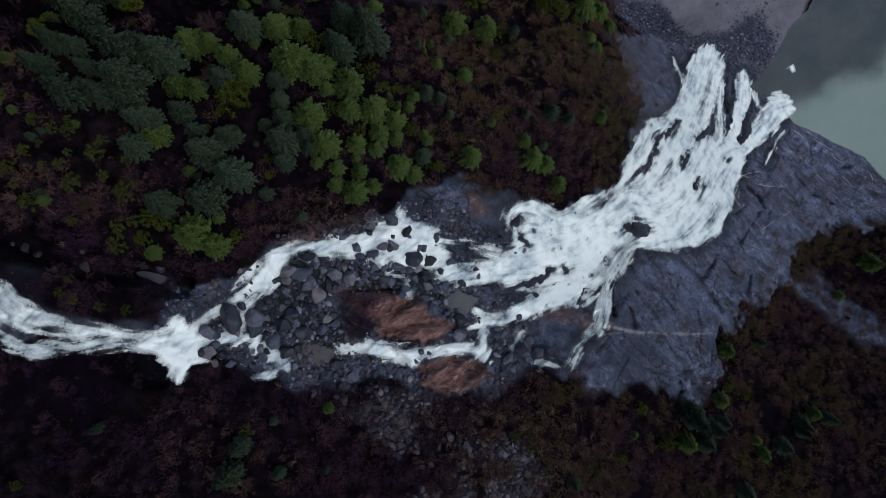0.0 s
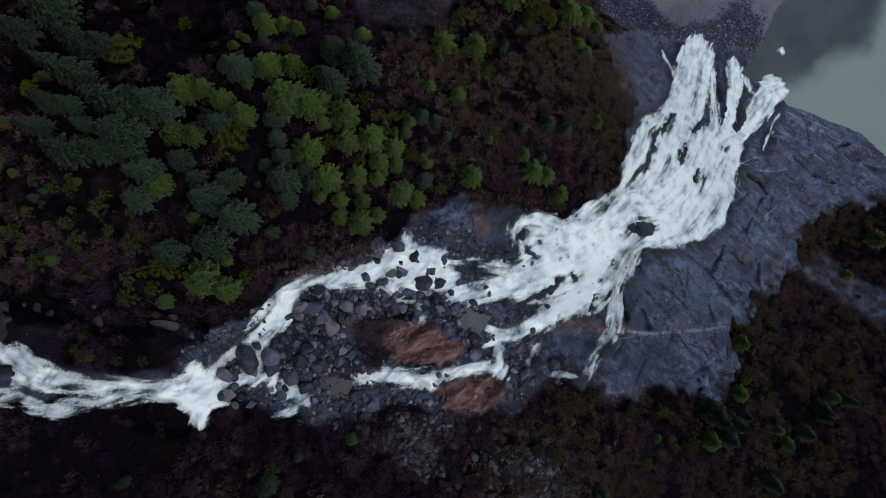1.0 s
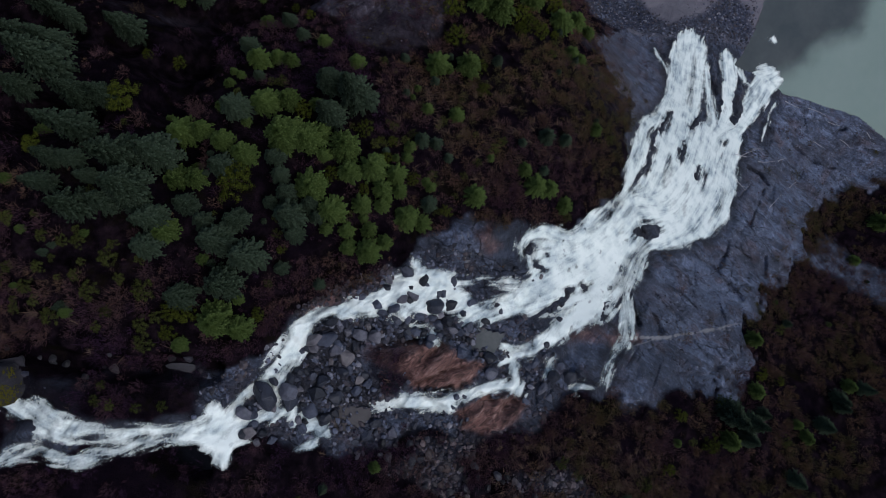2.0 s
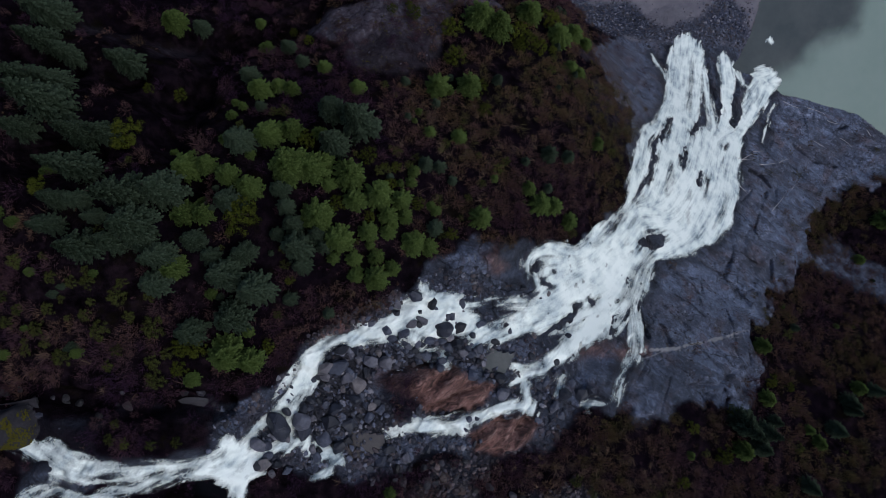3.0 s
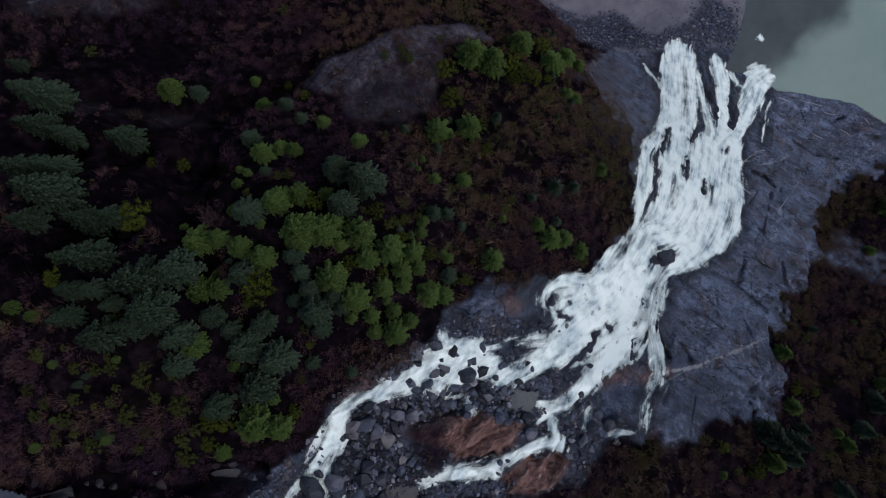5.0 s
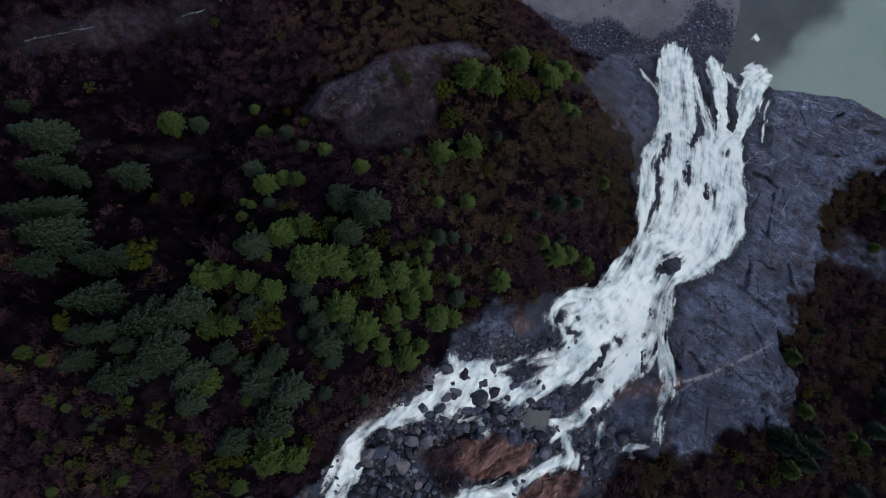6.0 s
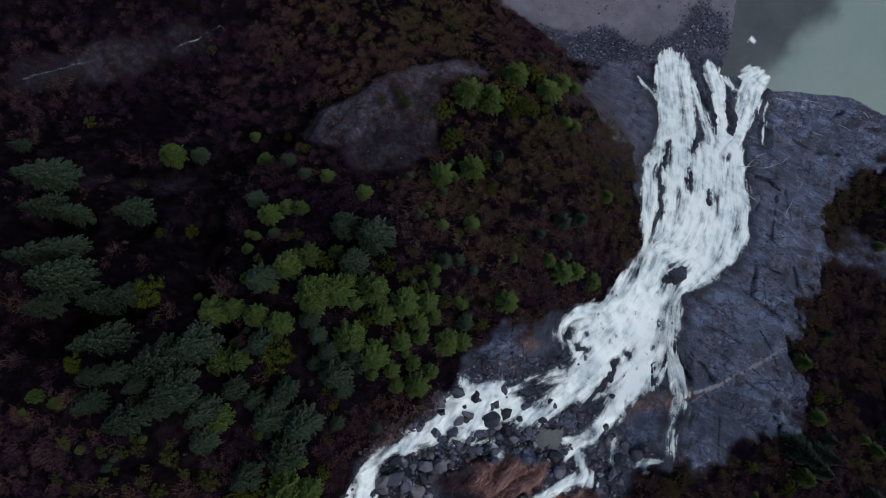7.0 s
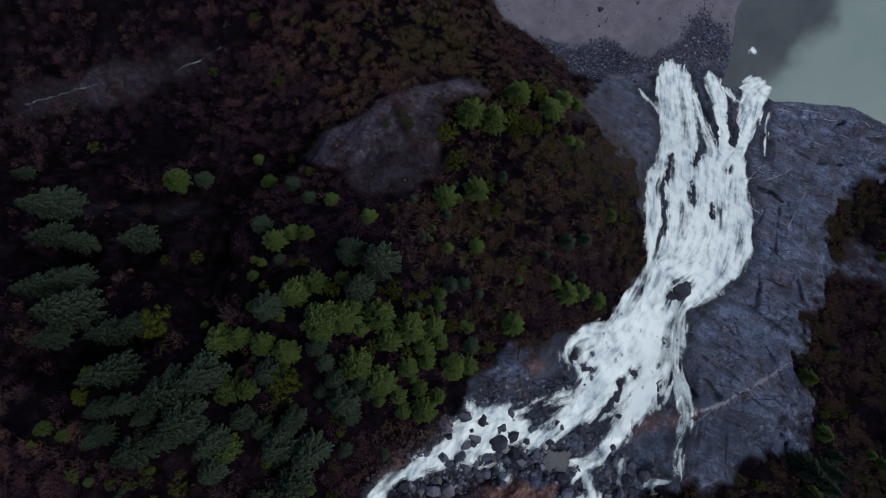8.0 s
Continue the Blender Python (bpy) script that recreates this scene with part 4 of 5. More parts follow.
# x, y, crown radius, kind (0 spruce, 1 young spruce, 2 leafy alder, 3 low shrub)
TREES, BOULDERS = [], []
TREES += [(-54.5, 57.4, 3.3, 0), (-54.8, 52.5, 2.3, 0), (-52.7, 50.1, 2.1, 0), (-44.3, 47.8, 2.5, 0), (-39.7, 56.7, 2.2, 1), (-36, 55.7, 1.7, 0), (-42.2, 43.5, 1, 2), (-38.8, 42.7, 1.3, 2), (-54.1, 44.4, 2.7, 0), (-52, 44.5, 2.2, 0), (-51.1, 39.7, 3.5, 0), (-55.4, 37.4, 2.1, 0), (-48, 35.1, 2.3, 0), (-45, 35.2, 2, 0), (-42.3, 34.6, 2.6, 2), (-27.4, 31, 2.4, 0), (-27.4, 43.7, 1.8, 0), (-35.4, 28.9, 2.3, 1), (-32, 28.1, 1.5, 1), (-29.4, 26.3, 1.7, 1), (-46.4, 29.9, 2.5, 0), (-52.5, 28.7, 1.6, 2), (-49.7, 26.2, 1.7, 0), (-47, 25.6, 1.6, 0)]
TREES += [(-45.4, 23.3, 1.3, 0), (-40.4, 25.6, 2.9, 0), (-37.6, 25.1, 3.2, 0), (-40.1, 21.6, 3.1, 0), (-43.8, 19.5, 2, 0), (-40.5, 19.2, 2.1, 0), (-50.5, 23.1, 1.7, 0), (-47, 19.6, 2.6, 0), (-35.9, 21.9, 2.1, 1), (-33.2, 21.3, 1.5, 1), (-34.5, 17.8, 1.8, 0), (-33.1, 15.5, 1.6, 0), (-38.5, 16.9, 2.3, 0), (-37.9, 15.1, 1.8, 1), (-40.3, 13.5, 2.3, 0), (-56.4, 19.6, 1.3, 3), (-52.6, 16.6, 1, 3), (-50.4, 15.7, 1, 3), (-48.4, 15.3, 1.3, 3), (-45.8, 12.7, 1.5, 3), (-44.8, 14.3, 0.9, 3), (-49, 12.6, 0.7, 3), (-29.3, 22.3, 2.2, 0), (-27.9, 20.5, 3, 2)]
TREES += [(-28.8, 15.4, 1.9, 0), (-31.3, 13, 2.8, 0), (-28.5, 10.2, 2.8, 0), (-34.9, 10.7, 0.9, 1), (-32.2, 7.1, 2.9, 0), (-38, 5.9, 2.2, 0), (-57.9, 13.4, 0.9, 3), (-54.1, 12.8, 1.1, 3), (-50.1, 11.1, 1, 3), (-44.9, 9.7, 1.1, 3), (-48.7, 8.5, 1.6, 3), (-42.4, 7.7, 1.8, 3), (-55.8, 10.5, 1.3, 3), (-59.8, 12.1, 1.1, 3), (-52.2, 13.7, 0.7, 3), (-23.5, 31.4, 2.2, 1), (-20.7, 31.6, 1.8, 1), (-18.7, 30.2, 1.5, 2), (-17.1, 30.8, 1.2, 1), (-14.8, 34.2, 2.5, 0), (-10.7, 30.9, 3.2, 0), (-14.7, 28.3, 2.4, 0), (-10.6, 26.4, 1.5, 2), (-8.6, 24.6, 0.7, 2)]
TREES += [(-6.9, 24.3, 1, 2), (-8.2, 21.6, 1.2, 2), (-4.6, 23.2, 1, 1), (-5.2, 21.5, 1, 1), (-2.6, 24, 1.4, 0), (-0.5, 23.2, 1.2, 0), (-21, 26.1, 2.9, 1), (-18.2, 25.3, 2.4, 1), (-16.6, 26.3, 1.4, 1), (-13.9, 23.7, 2.5, 1), (-16.6, 23, 1.2, 1), (-26.9, 23.8, 1.9, 1), (-22.8, 23.4, 1.7, 0), (-22.8, 20.5, 1.5, 0), (-19, 18.7, 2.5, 1), (-16.1, 20.2, 1.5, 2), (-13.4, 20, 1.9, 1), (-10.3, 20.2, 2.3, 1), (-7, 19.2, 1.7, 1), (-4.7, 18.2, 1.2, 2), (-22.2, 17.8, 1.7, 0), (-24.7, 17.1, 1.2, 0), (-22, 15, 2.6, 0), (-19.7, 16, 1.6, 0)]
TREES += [(-16.5, 14.9, 2.2, 1), (-19, 14.3, 1.4, 0), (-12.7, 15.3, 1.6, 1), (-10, 14.7, 1.3, 1), (-12, 17.4, 1, 2), (-9.5, 17.1, 1.6, 1), (-7.1, 16.7, 1.3, 1), (-6.7, 12.3, 2, 1), (-4.5, 11.2, 1.5, 1), (-15.5, 11.8, 1.3, 1), (-12.4, 11.5, 1.3, 1), (-10.4, 9.3, 1.3, 1), (-15.6, 9.5, 1.3, 1), (-12.8, 8.2, 2, 1), (-18.2, 12.4, 1, 1), (-22.1, 12.1, 1.6, 0), (-3, 14.1, 1.5, 0), (-0.7, 12.7, 1.2, 2), (4.2, 14.4, 1.9, 1), (-24.6, 10.5, 0.8, 2), (-34.6, 2.2, 2.7, 1), (-31.6, 4.4, 0.9, 1), (-29.4, 1.7, 1.2, 2), (-31.6, 0.4, 1.9, 1)]
TREES += [(-24.9, 7.8, 1.2, 0), (-39.7, 4.3, 1.7, 2), (-42.1, 3.7, 1.1, 3), (-38.3, 3.6, 1.7, 2), (-40.9, 1.4, 1.4, 2), (-44, 0.6, 1.6, 3), (-43.9, 3.2, 1.4, 3), (-39.8, -0.5, 1.2, 1), (-54.1, 6.3, 1.5, 3), (-55.7, 8.5, 1, 3), (-58.7, 7.9, 0.9, 3), (-47.6, 5.7, 1, 3), (-49.2, 3.8, 1, 3), (-50.3, -5.8, 1, 3), (-48.3, -6.7, 0.9, 3), (-45.4, -7.5, 0.9, 3), (-42.6, -8.2, 0.9, 3), (-49.7, -4, 0.8, 3), (6.1, 48.4, 2.2, 2), (11.6, 50.2, 3, 1), (14.7, 47.7, 2.8, 1), (18.6, 47.1, 2.3, 2), (19.8, 45.3, 1.9, 2), (22.4, 44.1, 1.7, 2)]
TREES += [(24.9, 43.8, 1.1, 2), (22.5, 52.3, 2.7, 1), (26.9, 51.4, 2.5, 2), (27.5, 47, 2.7, 1), (32.1, 49.3, 2.3, 1), (35.5, 47.7, 1.7, 1), (7.2, 55.6, 1, 2), (5.9, 42.6, 2.1, 2), (27.5, 39.6, 1.6, 1), (29.4, 38.6, 1.3, 1), (23, 38.9, 1.2, 3), (1.9, 37.3, 2.2, 1), (6.9, 36.6, 2.3, 1), (8.9, 36.3, 1.4, 2), (8.8, 32.1, 1.5, 2), (3.5, 27.8, 1.4, 1), (12, 37.3, 1.1, 0), (18.2, 22.9, 1.7, 0), (21.5, 22.1, 1.3, 0), (28.5, 24.1, 1.4, 1), (31.8, 22.4, 1.1, 3), (8.7, 21.8, 1.1, 3), (13.2, 17.7, 1.3, 1), (14.6, 15.1, 2, 1)]
TREES += [(17.1, 14.2, 1.7, 1), (20, 11.2, 1.6, 1), (20.5, 9.1, 1, 3), (13.7, 22.3, 0.9, 0), (1.1, 20.8, 0.9, 0), (-27.2, 56.7, 1, 1), (-22.4, 55.3, 1, 2), (-21.7, 49, 1.5, 0), (-27.2, 52, 1.6, 1), (-18.4, 50.4, 1, 2), (-19.5, 45.6, 1.3, 0), (-16.1, 43.8, 1.3, 1), (-25.7, 40.1, 1.9, 1), (-23, 40.4, 1.4, 1), (-20.9, 39.4, 1.4, 1), (-11, 38.6, 1.4, 1), (-3.3, 53.8, 1, 2), (0.4, 52.3, 1.6, 2), (-0.2, 54.7, 0.9, 2), (54.4, -26.1, 1.5, 2), (58.5, -28.6, 1.1, 2), (51.3, -28.2, 1.7, 1), (42.7, -27.3, 1.2, 2), (43.7, -28.8, 2.7, 0)]
TREES += [(46.8, -31.7, 2.2, 0), (51.1, -31.8, 1.4, 0), (33.3, -26.7, 1.3, 2), (38.4, -33.1, 1.9, 2), (42.3, -33.9, 1.8, 1), (46, -34.2, 2, 0), (55.4, -38, 1.4, 3), (60.6, -38.9, 1.5, 1), (65.9, -38.3, 1.9, 0), (72.5, -35.1, 2, 0), (55.4, -20.1, 1.8, 1), (64.4, -20.3, 1.4, 3), (77.1, -34.4, 1.6, 1), (29.2, -34.5, 1.3, 2), (54.6, -43.8, 1.8, 0), (11.3, -29.1, 1.3, 3), (-51.9, 67.8, 1.3, 3), (-20.4, 72.4, 1.3, 3), (-31.7, 78.5, 1.3, 3), (-7.9, 72.8, 1.3, 3), (-59.5, 64.9, 1.3, 0), (-20.7, 87.1, 1.5, 3), (-0, 76.3, 1.1, 3), (-28.3, -26.3, 1.4, 3)]
TREES += [(-28.9, -28.1, 1.7, 0), (-29.9, -31.8, 2.2, 0), (-23.7, -32.5, 1.1, 0), (-54.9, -30.3, 1, 3), (107.7, -3.4, 2.5, 1), (96.7, -11.5, 1.5, 1), (79.9, -35.5, 1.8, 0), (72.1, -36.7, 1.6, 0), (24.4, -35.5, 1.4, 3), (21, -37.1, 1.2, 0), (18, 44, 1.4, 2)]
BOULDERS += [(-7.9, 4.3, 1.1), (-5.6, 2.7, 1), (-7.5, 0.8, 1.1), (-9.1, 0.3, 0.95), (-3, 0.2, 0.8), (-4.6, -1.5, 1.3), (-2.2, -1.9, 1.1), (-13, 0.2, 0.88), (-7.1, -2.6, 0.95), (-5.3, -3.2, 0.7), (-12.4, -1.1, 0.7), (-10.6, -2, 0.57), (-8.8, -2.8, 0.7), (-0.4, -3.5, 0.65), (2.4, -13.5, 1.15), (2.7, -11.2, 1.3), (-1.5, -9.3, 0.95), (-8.1, -4.6, 0.95), (-6.8, -5.2, 0.8), (-3, -4.3, 1.1), (-2.4, -5.7, 0.9), (-4.4, -4.5, 0.8), (0.2, -5.8, 0.95), (-33.5, -11.8, 1.3)]
BOULDERS += [(-30.3, -9.9, 1.96), (-27.8, -11.5, 1.65), (-27.2, -9.9, 1.40), (-29.0, -8.2, 0.82), (-24.9, -13.5, 1.25), (-23.1, -15.2, 1.26), (-33.1, -14.6, 1.05), (-33.9, -14.6, 0.73), (-31.4, -15.0, 0.81), (-30.4, -16.4, 0.82), (-32.3, -16.2, 0.65), (-26.2, -15.1, 0.75), (-19.8, -1.2, 1.01), (-20.9, -3.6, 1.51), (-22.8, -3.4, 1.17), (-18.7, -6.8, 1.35), (-17.4, -5.2, 1.02), (-19.9, -5.8, 1.10), (-17.9, -3.0, 0.84), (-16.0, -3.7, 1.02), (-13.9, -4.3, 1.02), (-23.5, -11.3, 1.34), (-22.2, -9.8, 1.18), (-19.3, -8.8, 1.01), (-21.3, -12.5, 1.18), (-16.2, -10.9, 0.85), (-17.9, -12.0, 0.85), (-25.5, -7.6, 0.75), (-26.7, -8.4, 0.83)]
BOULDERS += [(15.3, -16.8, 1.20), (12.5, -16.0, 1.10), (17.3, -16.7, 0.84), (10.4, -17.4, 0.91), (14.1, -14.9, 0.83), (8.3, -15.4, 0.91), (9.9, -13.4, 0.82), (11.1, -19.2, 0.72), (-10.1, -18.9, 0.77), (-13.6, -19.3, 0.94), (-15.4, -20.4, 0.68), (-11.2, -21.3, 0.77), (-8.7, -21.2, 0.69), (-14.7, -22.6, 0.85), (-17.7, -18.9, 1.02), (-19.4, -19.5, 0.76), (-15.9, -17.3, 0.85), (-6.8, -19.3, 0.69), (-11.4, -23.9, 0.77), (-8.8, -23.4, 0.69), (-5.3, -22.1, 0.61), (-2.2, -26.8, 0.61), (1.1, -28.9, 0.70), (-0.8, -30.4, 0.70), (3.6, -30.2, 0.61), (-4.2, -29.9, 0.69), (6.1, -33.3, 0.71)]
LOGS = [(72.2, 18.8, 77.5, 17.7), (78.8, 16.5, 84.5, 15.6), (78.5, 19.9, 82.1, 19.1), (100.8, 29.2, 105.1, 26.3), (106.8, 19.3, 109.1, 16.8), (99.5, 19.8, 102.4, 18.1), (114.2, 20.2, 115.7, 16.9), (67.4, 11.7, 72.1, 10.1), (69.4, 12.3, 70.3, 9.5), (73.7, 18.1, 79.1, 19.1), (85.6, 15.6, 89.0, 16.3), (75.9, 4.3, 81.5, 7.5), (94.2, 31.8, 98.3, 29.8), (105.5, 24.9, 108.2, 23.1), (85.5, 8.9, 89.0, 9.5)]


# ---- boulders ----
def rock_mesh(seed, flatness, mat):
    r = random.Random(seed)
    bm = bmesh.new()
    for _ in range(24):
        v = Vector((r.gauss(0, 1), r.gauss(0, 1), r.gauss(0, 1))).normalized() * r.uniform(0.85, 1.12)
        bm.verts.new((v.x, v.y * r.uniform(0.75, 1.0), v.z * flatness))
    hull = bmesh.ops.convex_hull(bm, input=bm.verts)
    bmesh.ops.delete(bm, geom=[g for g in hull["geom_interior"] if isinstance(g, bmesh.types.BMVert)], context="VERTS")
    bmesh.ops.bevel(bm, geom=bm.edges[:], offset=0.10, segments=2, affect="EDGES", clamp_overlap=True)
    me = bpy.data.meshes.new("boulder")
    bm.to_mesh(me)
    bm.free()
    me.materials.append(mat)
    return me


ROCKS = [rock_mesh(k, 0.62 + 0.04 * (k % 5), BOULDER) for k in range(12)]
BANK_ROCKS = [rock_mesh(k, 0.6, BANK_BOULDER) for k in range(12, 18)]
chance = random.Random(11)


def boulder(bx, by, r, wet):
    kinds = BANK_ROCKS if by < -20 or bx < -36 and by > -8 else ROCKS
    ob = new("boulder", kinds[chance.randrange(len(kinds))])
    ob.matrix_world = pose(bx, by, ground_at(bx, by) + (0.35 if wet else 0.05) * r, chance.uniform(-15, 15), chance.uniform(-15, 15), chance.uniform(0, 360)) @ Matrix.Diagonal((r * chance.uniform(0.9, 1.2), r * chance.uniform(0.8, 1.05), r * chance.uniform(0.8, 1.2), 1))
    if kinds is BANK_ROCKS:
        tagged(ob, "dull brown angular boulder lying on the brushy bank", "boulder", "boulders on the bank")
    elif r > 1.2:
        tagged(ob, "large angular dark slate boulder wet by the river", "boulder", "boulders by the river")
    else:
        tagged(ob, "angular grey slate boulder lying among river rubble", "boulder", "boulders by the river")
    return ob


for bx, by, r in BOULDERS:
    boulder(bx, by, 1.12 * r, True)
boulder(93.9, 49.1, 0.8, True)
for run, count, spread in (("boulder_rapids", 9, 2.6), ("chute_fork", 2, 1.6), ("rapids_foot", 12, 1.8), ("trickle_a", 3, 2.0)):
    for _ in range(count):
        k = chance.randrange(len(RIBBONS[run]) - 1)
        t, (ax, ay, aw), (bx, by, bw) = chance.random(), RIBBONS[run][k], RIBBONS[run][k + 1]
        boulder(ax + t * (bx - ax) + chance.uniform(-spread, spread), ay + t * (by - ay) + chance.uniform(-spread, spread), chance.uniform(0.45, 0.95), True)
for zone_name, count, low, high in (("rubble_mid", 70, 0.45, 0.9), ("rubble_low", 60, 0.4, 0.75), ("rock", 45, 0.4, 0.8)):
    pts = ZONES[zone_name]
    lo, hi = np.min(pts, 0), np.max(pts, 0)
    if zone_name == "rock":
        lo, hi = np.array((-40, -21)), np.array((16, 2))
    done = 0
    while done < count:
        bx, by = chance.uniform(lo[0], hi[0]), chance.uniform(lo[1], hi[1])
        here = (np.array([bx]), np.array([by]))
        if inside(pts, *here)[0] > 0.3 and inside(ZONES["red"], *here)[0] < 0.3 and inside(ZONES["islet"], *here)[0] < 0.3 and inside(ZONES["island"], *here)[0] < 0:
            boulder(bx, by, chance.uniform(low, high), False)
            done += 1

for bx, by, r in ((60, 74, 0.9), (66, 79, 1.3), (56, 80, 0.8), (70, 72, 0.6), (52, 84, 1.0), (80, 70, 0.5), (74, 66, 0.6)):
    tagged(boulder(bx, by, r, False), "dark boulder lying alone on the grey beach", "boulder", "boulders on the beach")
run = ZONES["trench"]
for _ in range(16):
    k, t = chance.randrange(1, len(run) - 1), chance.random()
    boulder(run[k][0] + t * (run[k + 1][0] - run[k][0]) + chance.uniform(-1.6, 1.6), run[k][1] + t * (run[k + 1][1] - run[k][1]) + chance.uniform(-1.8, 1.4), chance.uniform(0.4, 1.0), False)
ob = boulder(*ZONES["flatslab"][0], 1.5, False)
ob.matrix_world = ob.matrix_world @ Matrix.Diagonal((1.5, 0.8, 0.35, 1))
tagged(ob, "pale flat slate slab beside the dark side channel", "boulder", "boulders by the river")


# ---- mossy block at the river's edge ----
def mossy_rock():
    (mx, my), r = np.mean(ZONES["mossy"], 0), random.Random(4)
    root = new("mossy_rock")
    root.location = (mx, my, ground_at(mx, my) - 0.6)

    def top(u, v):
        edge = (abs(u / 3.2) ** 4 + abs(v / 2.7) ** 4) * (1 + 0.5 * noise.noise(Vector((u * 0.6, v * 0.6, 9))))
        return 2.6 * max(0.0, 1 - edge) ** 0.35 + 0.35 * noise.noise(Vector((u * 0.8, v * 0.8, 2))) + 0.12 * noise.noise(Vector((u * 2.5, v * 2.5, 5)))

    n = 34
    us, vs = np.linspace(-3.7, 3.7, n), np.linspace(-3.2, 3.2, n)
    gx, gy, faces = sheet(us, vs)
    part("block", mesh_of("block", [(u, v, top(u, v)) for u, v in zip(gx, gy)], faces, DARK, False), root)
    bm = bmesh.new()
    for _ in range(1500):
        u, v = r.uniform(-3.2, 3.2), r.uniform(-2.8, 2.8)
        if noise.noise(Vector((u * 0.55, v * 0.55, 3))) + 0.08 * math.hypot(u, v) - 0.10 * v < 0.12:
            continue
        s = r.uniform(0.06, 0.17)
        z = top(u, v)
        made = bmesh.ops.create_icosphere(bm, subdivisions=1, radius=s, matrix=Matrix.Translation((u, v, z)))
        for q in made["verts"]:
            q.co.z = z + (q.co.z - z) * 0.5
    me = bpy.data.meshes.new("moss_cap")
    bm.to_mesh(me)
    bm.free()
    me.materials.append(MOSSY)
    tagged(part("moss_cap", me, root), "yellow-olive moss")
    return tagged(root, "big dark slate block with yellow moss on its top", "rock")


mossy_rock()

# ---- rubble: stones too many to count ----
def stones(name, label, centres, sizes, seed, mat=None):
    rng = np.random.default_rng(seed)
    g = (1 + 5**0.5) / 2
    ico = np.array([(-1, g, 0), (1, g, 0), (-1, -g, 0), (1, -g, 0), (0, -1, g), (0, 1, g), (0, -1, -g), (0, 1, -g), (g, 0, -1), (g, 0, 1), (-g, 0, -1), (-g, 0, 1)]) / 1.9
    tri = np.array([(0, 11, 5), (0, 5, 1), (0, 1, 7), (0, 7, 10), (0, 10, 11), (1, 5, 9), (5, 11, 4), (11, 10, 2), (10, 7, 6), (7, 1, 8), (3, 9, 4), (3, 4, 2), (3, 2, 6), (3, 6, 8), (3, 8, 9), (4, 9, 5), (2, 4, 11), (6, 2, 10), (8, 6, 7), (9, 8, 1)])
    n = len(centres)
    v = ico[None] * rng.uniform(0.65, 1.3, (n, 12, 1)) * rng.uniform((0.7, 0.6, 0.4), (1.3, 1.0, 0.8), (n, 3))[:, None]
    a = rng.uniform(0, 6.28, n)
    c, s = np.cos(a)[:, None], np.sin(a)[:, None]
    v = np.stack([v[..., 0] * c - v[..., 1] * s, v[..., 0] * s + v[..., 1] * c, v[..., 2]], -1) * sizes[:, None, None] + centres[:, None]
    f = tri[None] + 12 * np.arange(n)[:, None, None]
    ob = new(name, mesh_of(name, v.reshape(-1, 3), f.reshape(-1, 3), mat or RUBBLE))
    return tagged(ob, label, "rubble", kind="stuff")


def scatter(count, lo, hi, keep, seed):
    rng = np.random.default_rng(seed)
    px, py = rng.uniform(lo[0], hi[0], count), rng.uniform(lo[1], hi[1], count)
    ok = keep(px, py) > rng.random(count)
    px, py = px[ok], py[ok]
    return np.c_[px, py, height(px, py)], rng


def by_river(px, py):
    rock, dome, scree, red, rubble, gravel, beach = masks(px, py)
    away = -streams(px, py, order)[0]
    near = smooth(8, 2, -streams(px, py, list(RIBBONS)[:9] + ["lower_run", "drop"])[0])
    return np.clip(rubble + 0.6 * near * rock, 0, 1) * (1 - red) * (away > 0.2) * (1 - 0.8 * smooth(-35, -40, px))


c, rng = scatter(20000, (-62, -42), (20, 8), by_river, 21)
low = c[:, 1] < -20.5
bank, c = c[low], c[~low]
stones("bank_rubble", "dull brown stones strewn down the south bank", bank, rng.uniform(0.16, 0.24, len(bank)) / rng.uniform(0.28, 1.0, len(bank)), 27, BANK)
stones("rubble", "loose grey slate rubble along the riverbed", c, rng.uniform(0.14, 0.2, len(c)) / rng.uniform(0.28, 1.0, len(c)), 22)
c, rng = scatter(2600, (-27, -3), (-8, 8), lambda px, py: smooth(-1.3, -0.2, inside(ZONES["red_bank"], px, py)) * (streams(px, py, order)[0] < -0.3), 39)
stones("bank_stones", "rough brown and black broken rock along the bank", c, rng.uniform(0.12, 0.2, len(c)) / rng.uniform(0.3, 1.0, len(c)), 40, BANK)
c, rng = scatter(9000, (38, 44), (100, 76), lambda px, py: np.clip(masks(px, py)[5] + 0.25 * smooth(-6, 0, inside(ZONES["gravel"], px, py)) * smooth(0.5, 0.6, fbm(px, py, 5, 3, 83)), 0, 1) * (inside(ZONES["lake"], px, py) < -0.5) * (streams(px, py, order)[0] < -0.4), 23)
stones("shingle", "dark blue-grey shingle at the foot of the falls", c, rng.uniform(0.12, 0.18, len(c)) / rng.uniform(0.3, 1.0, len(c)), 24)
c, rng = scatter(2600, (30, 50), (100, 95), lambda px, py: masks(px, py)[6] * smooth(0.52, 0.66, fbm(px, py, 8, 3, 86) + 0.12 * smooth(52, 34, px)) * (inside(ZONES["lake"], px, py) < -1), 37)
stones("beach_stones", "scattered dark stones on the grey beach", c, rng.uniform(0.08, 0.12, len(c)) / rng.uniform(0.25, 1.0, len(c)), 38)
c, rng = scatter(8000, (34, -26), (125, 34), lambda px, py: masks(px, py)[0] * (fbm(px, py, 7, 4, 81) > 0.5) * (streams(px, py, order)[0] < -2) * (inside(ZONES["lake"], px, py) < -1), 25)
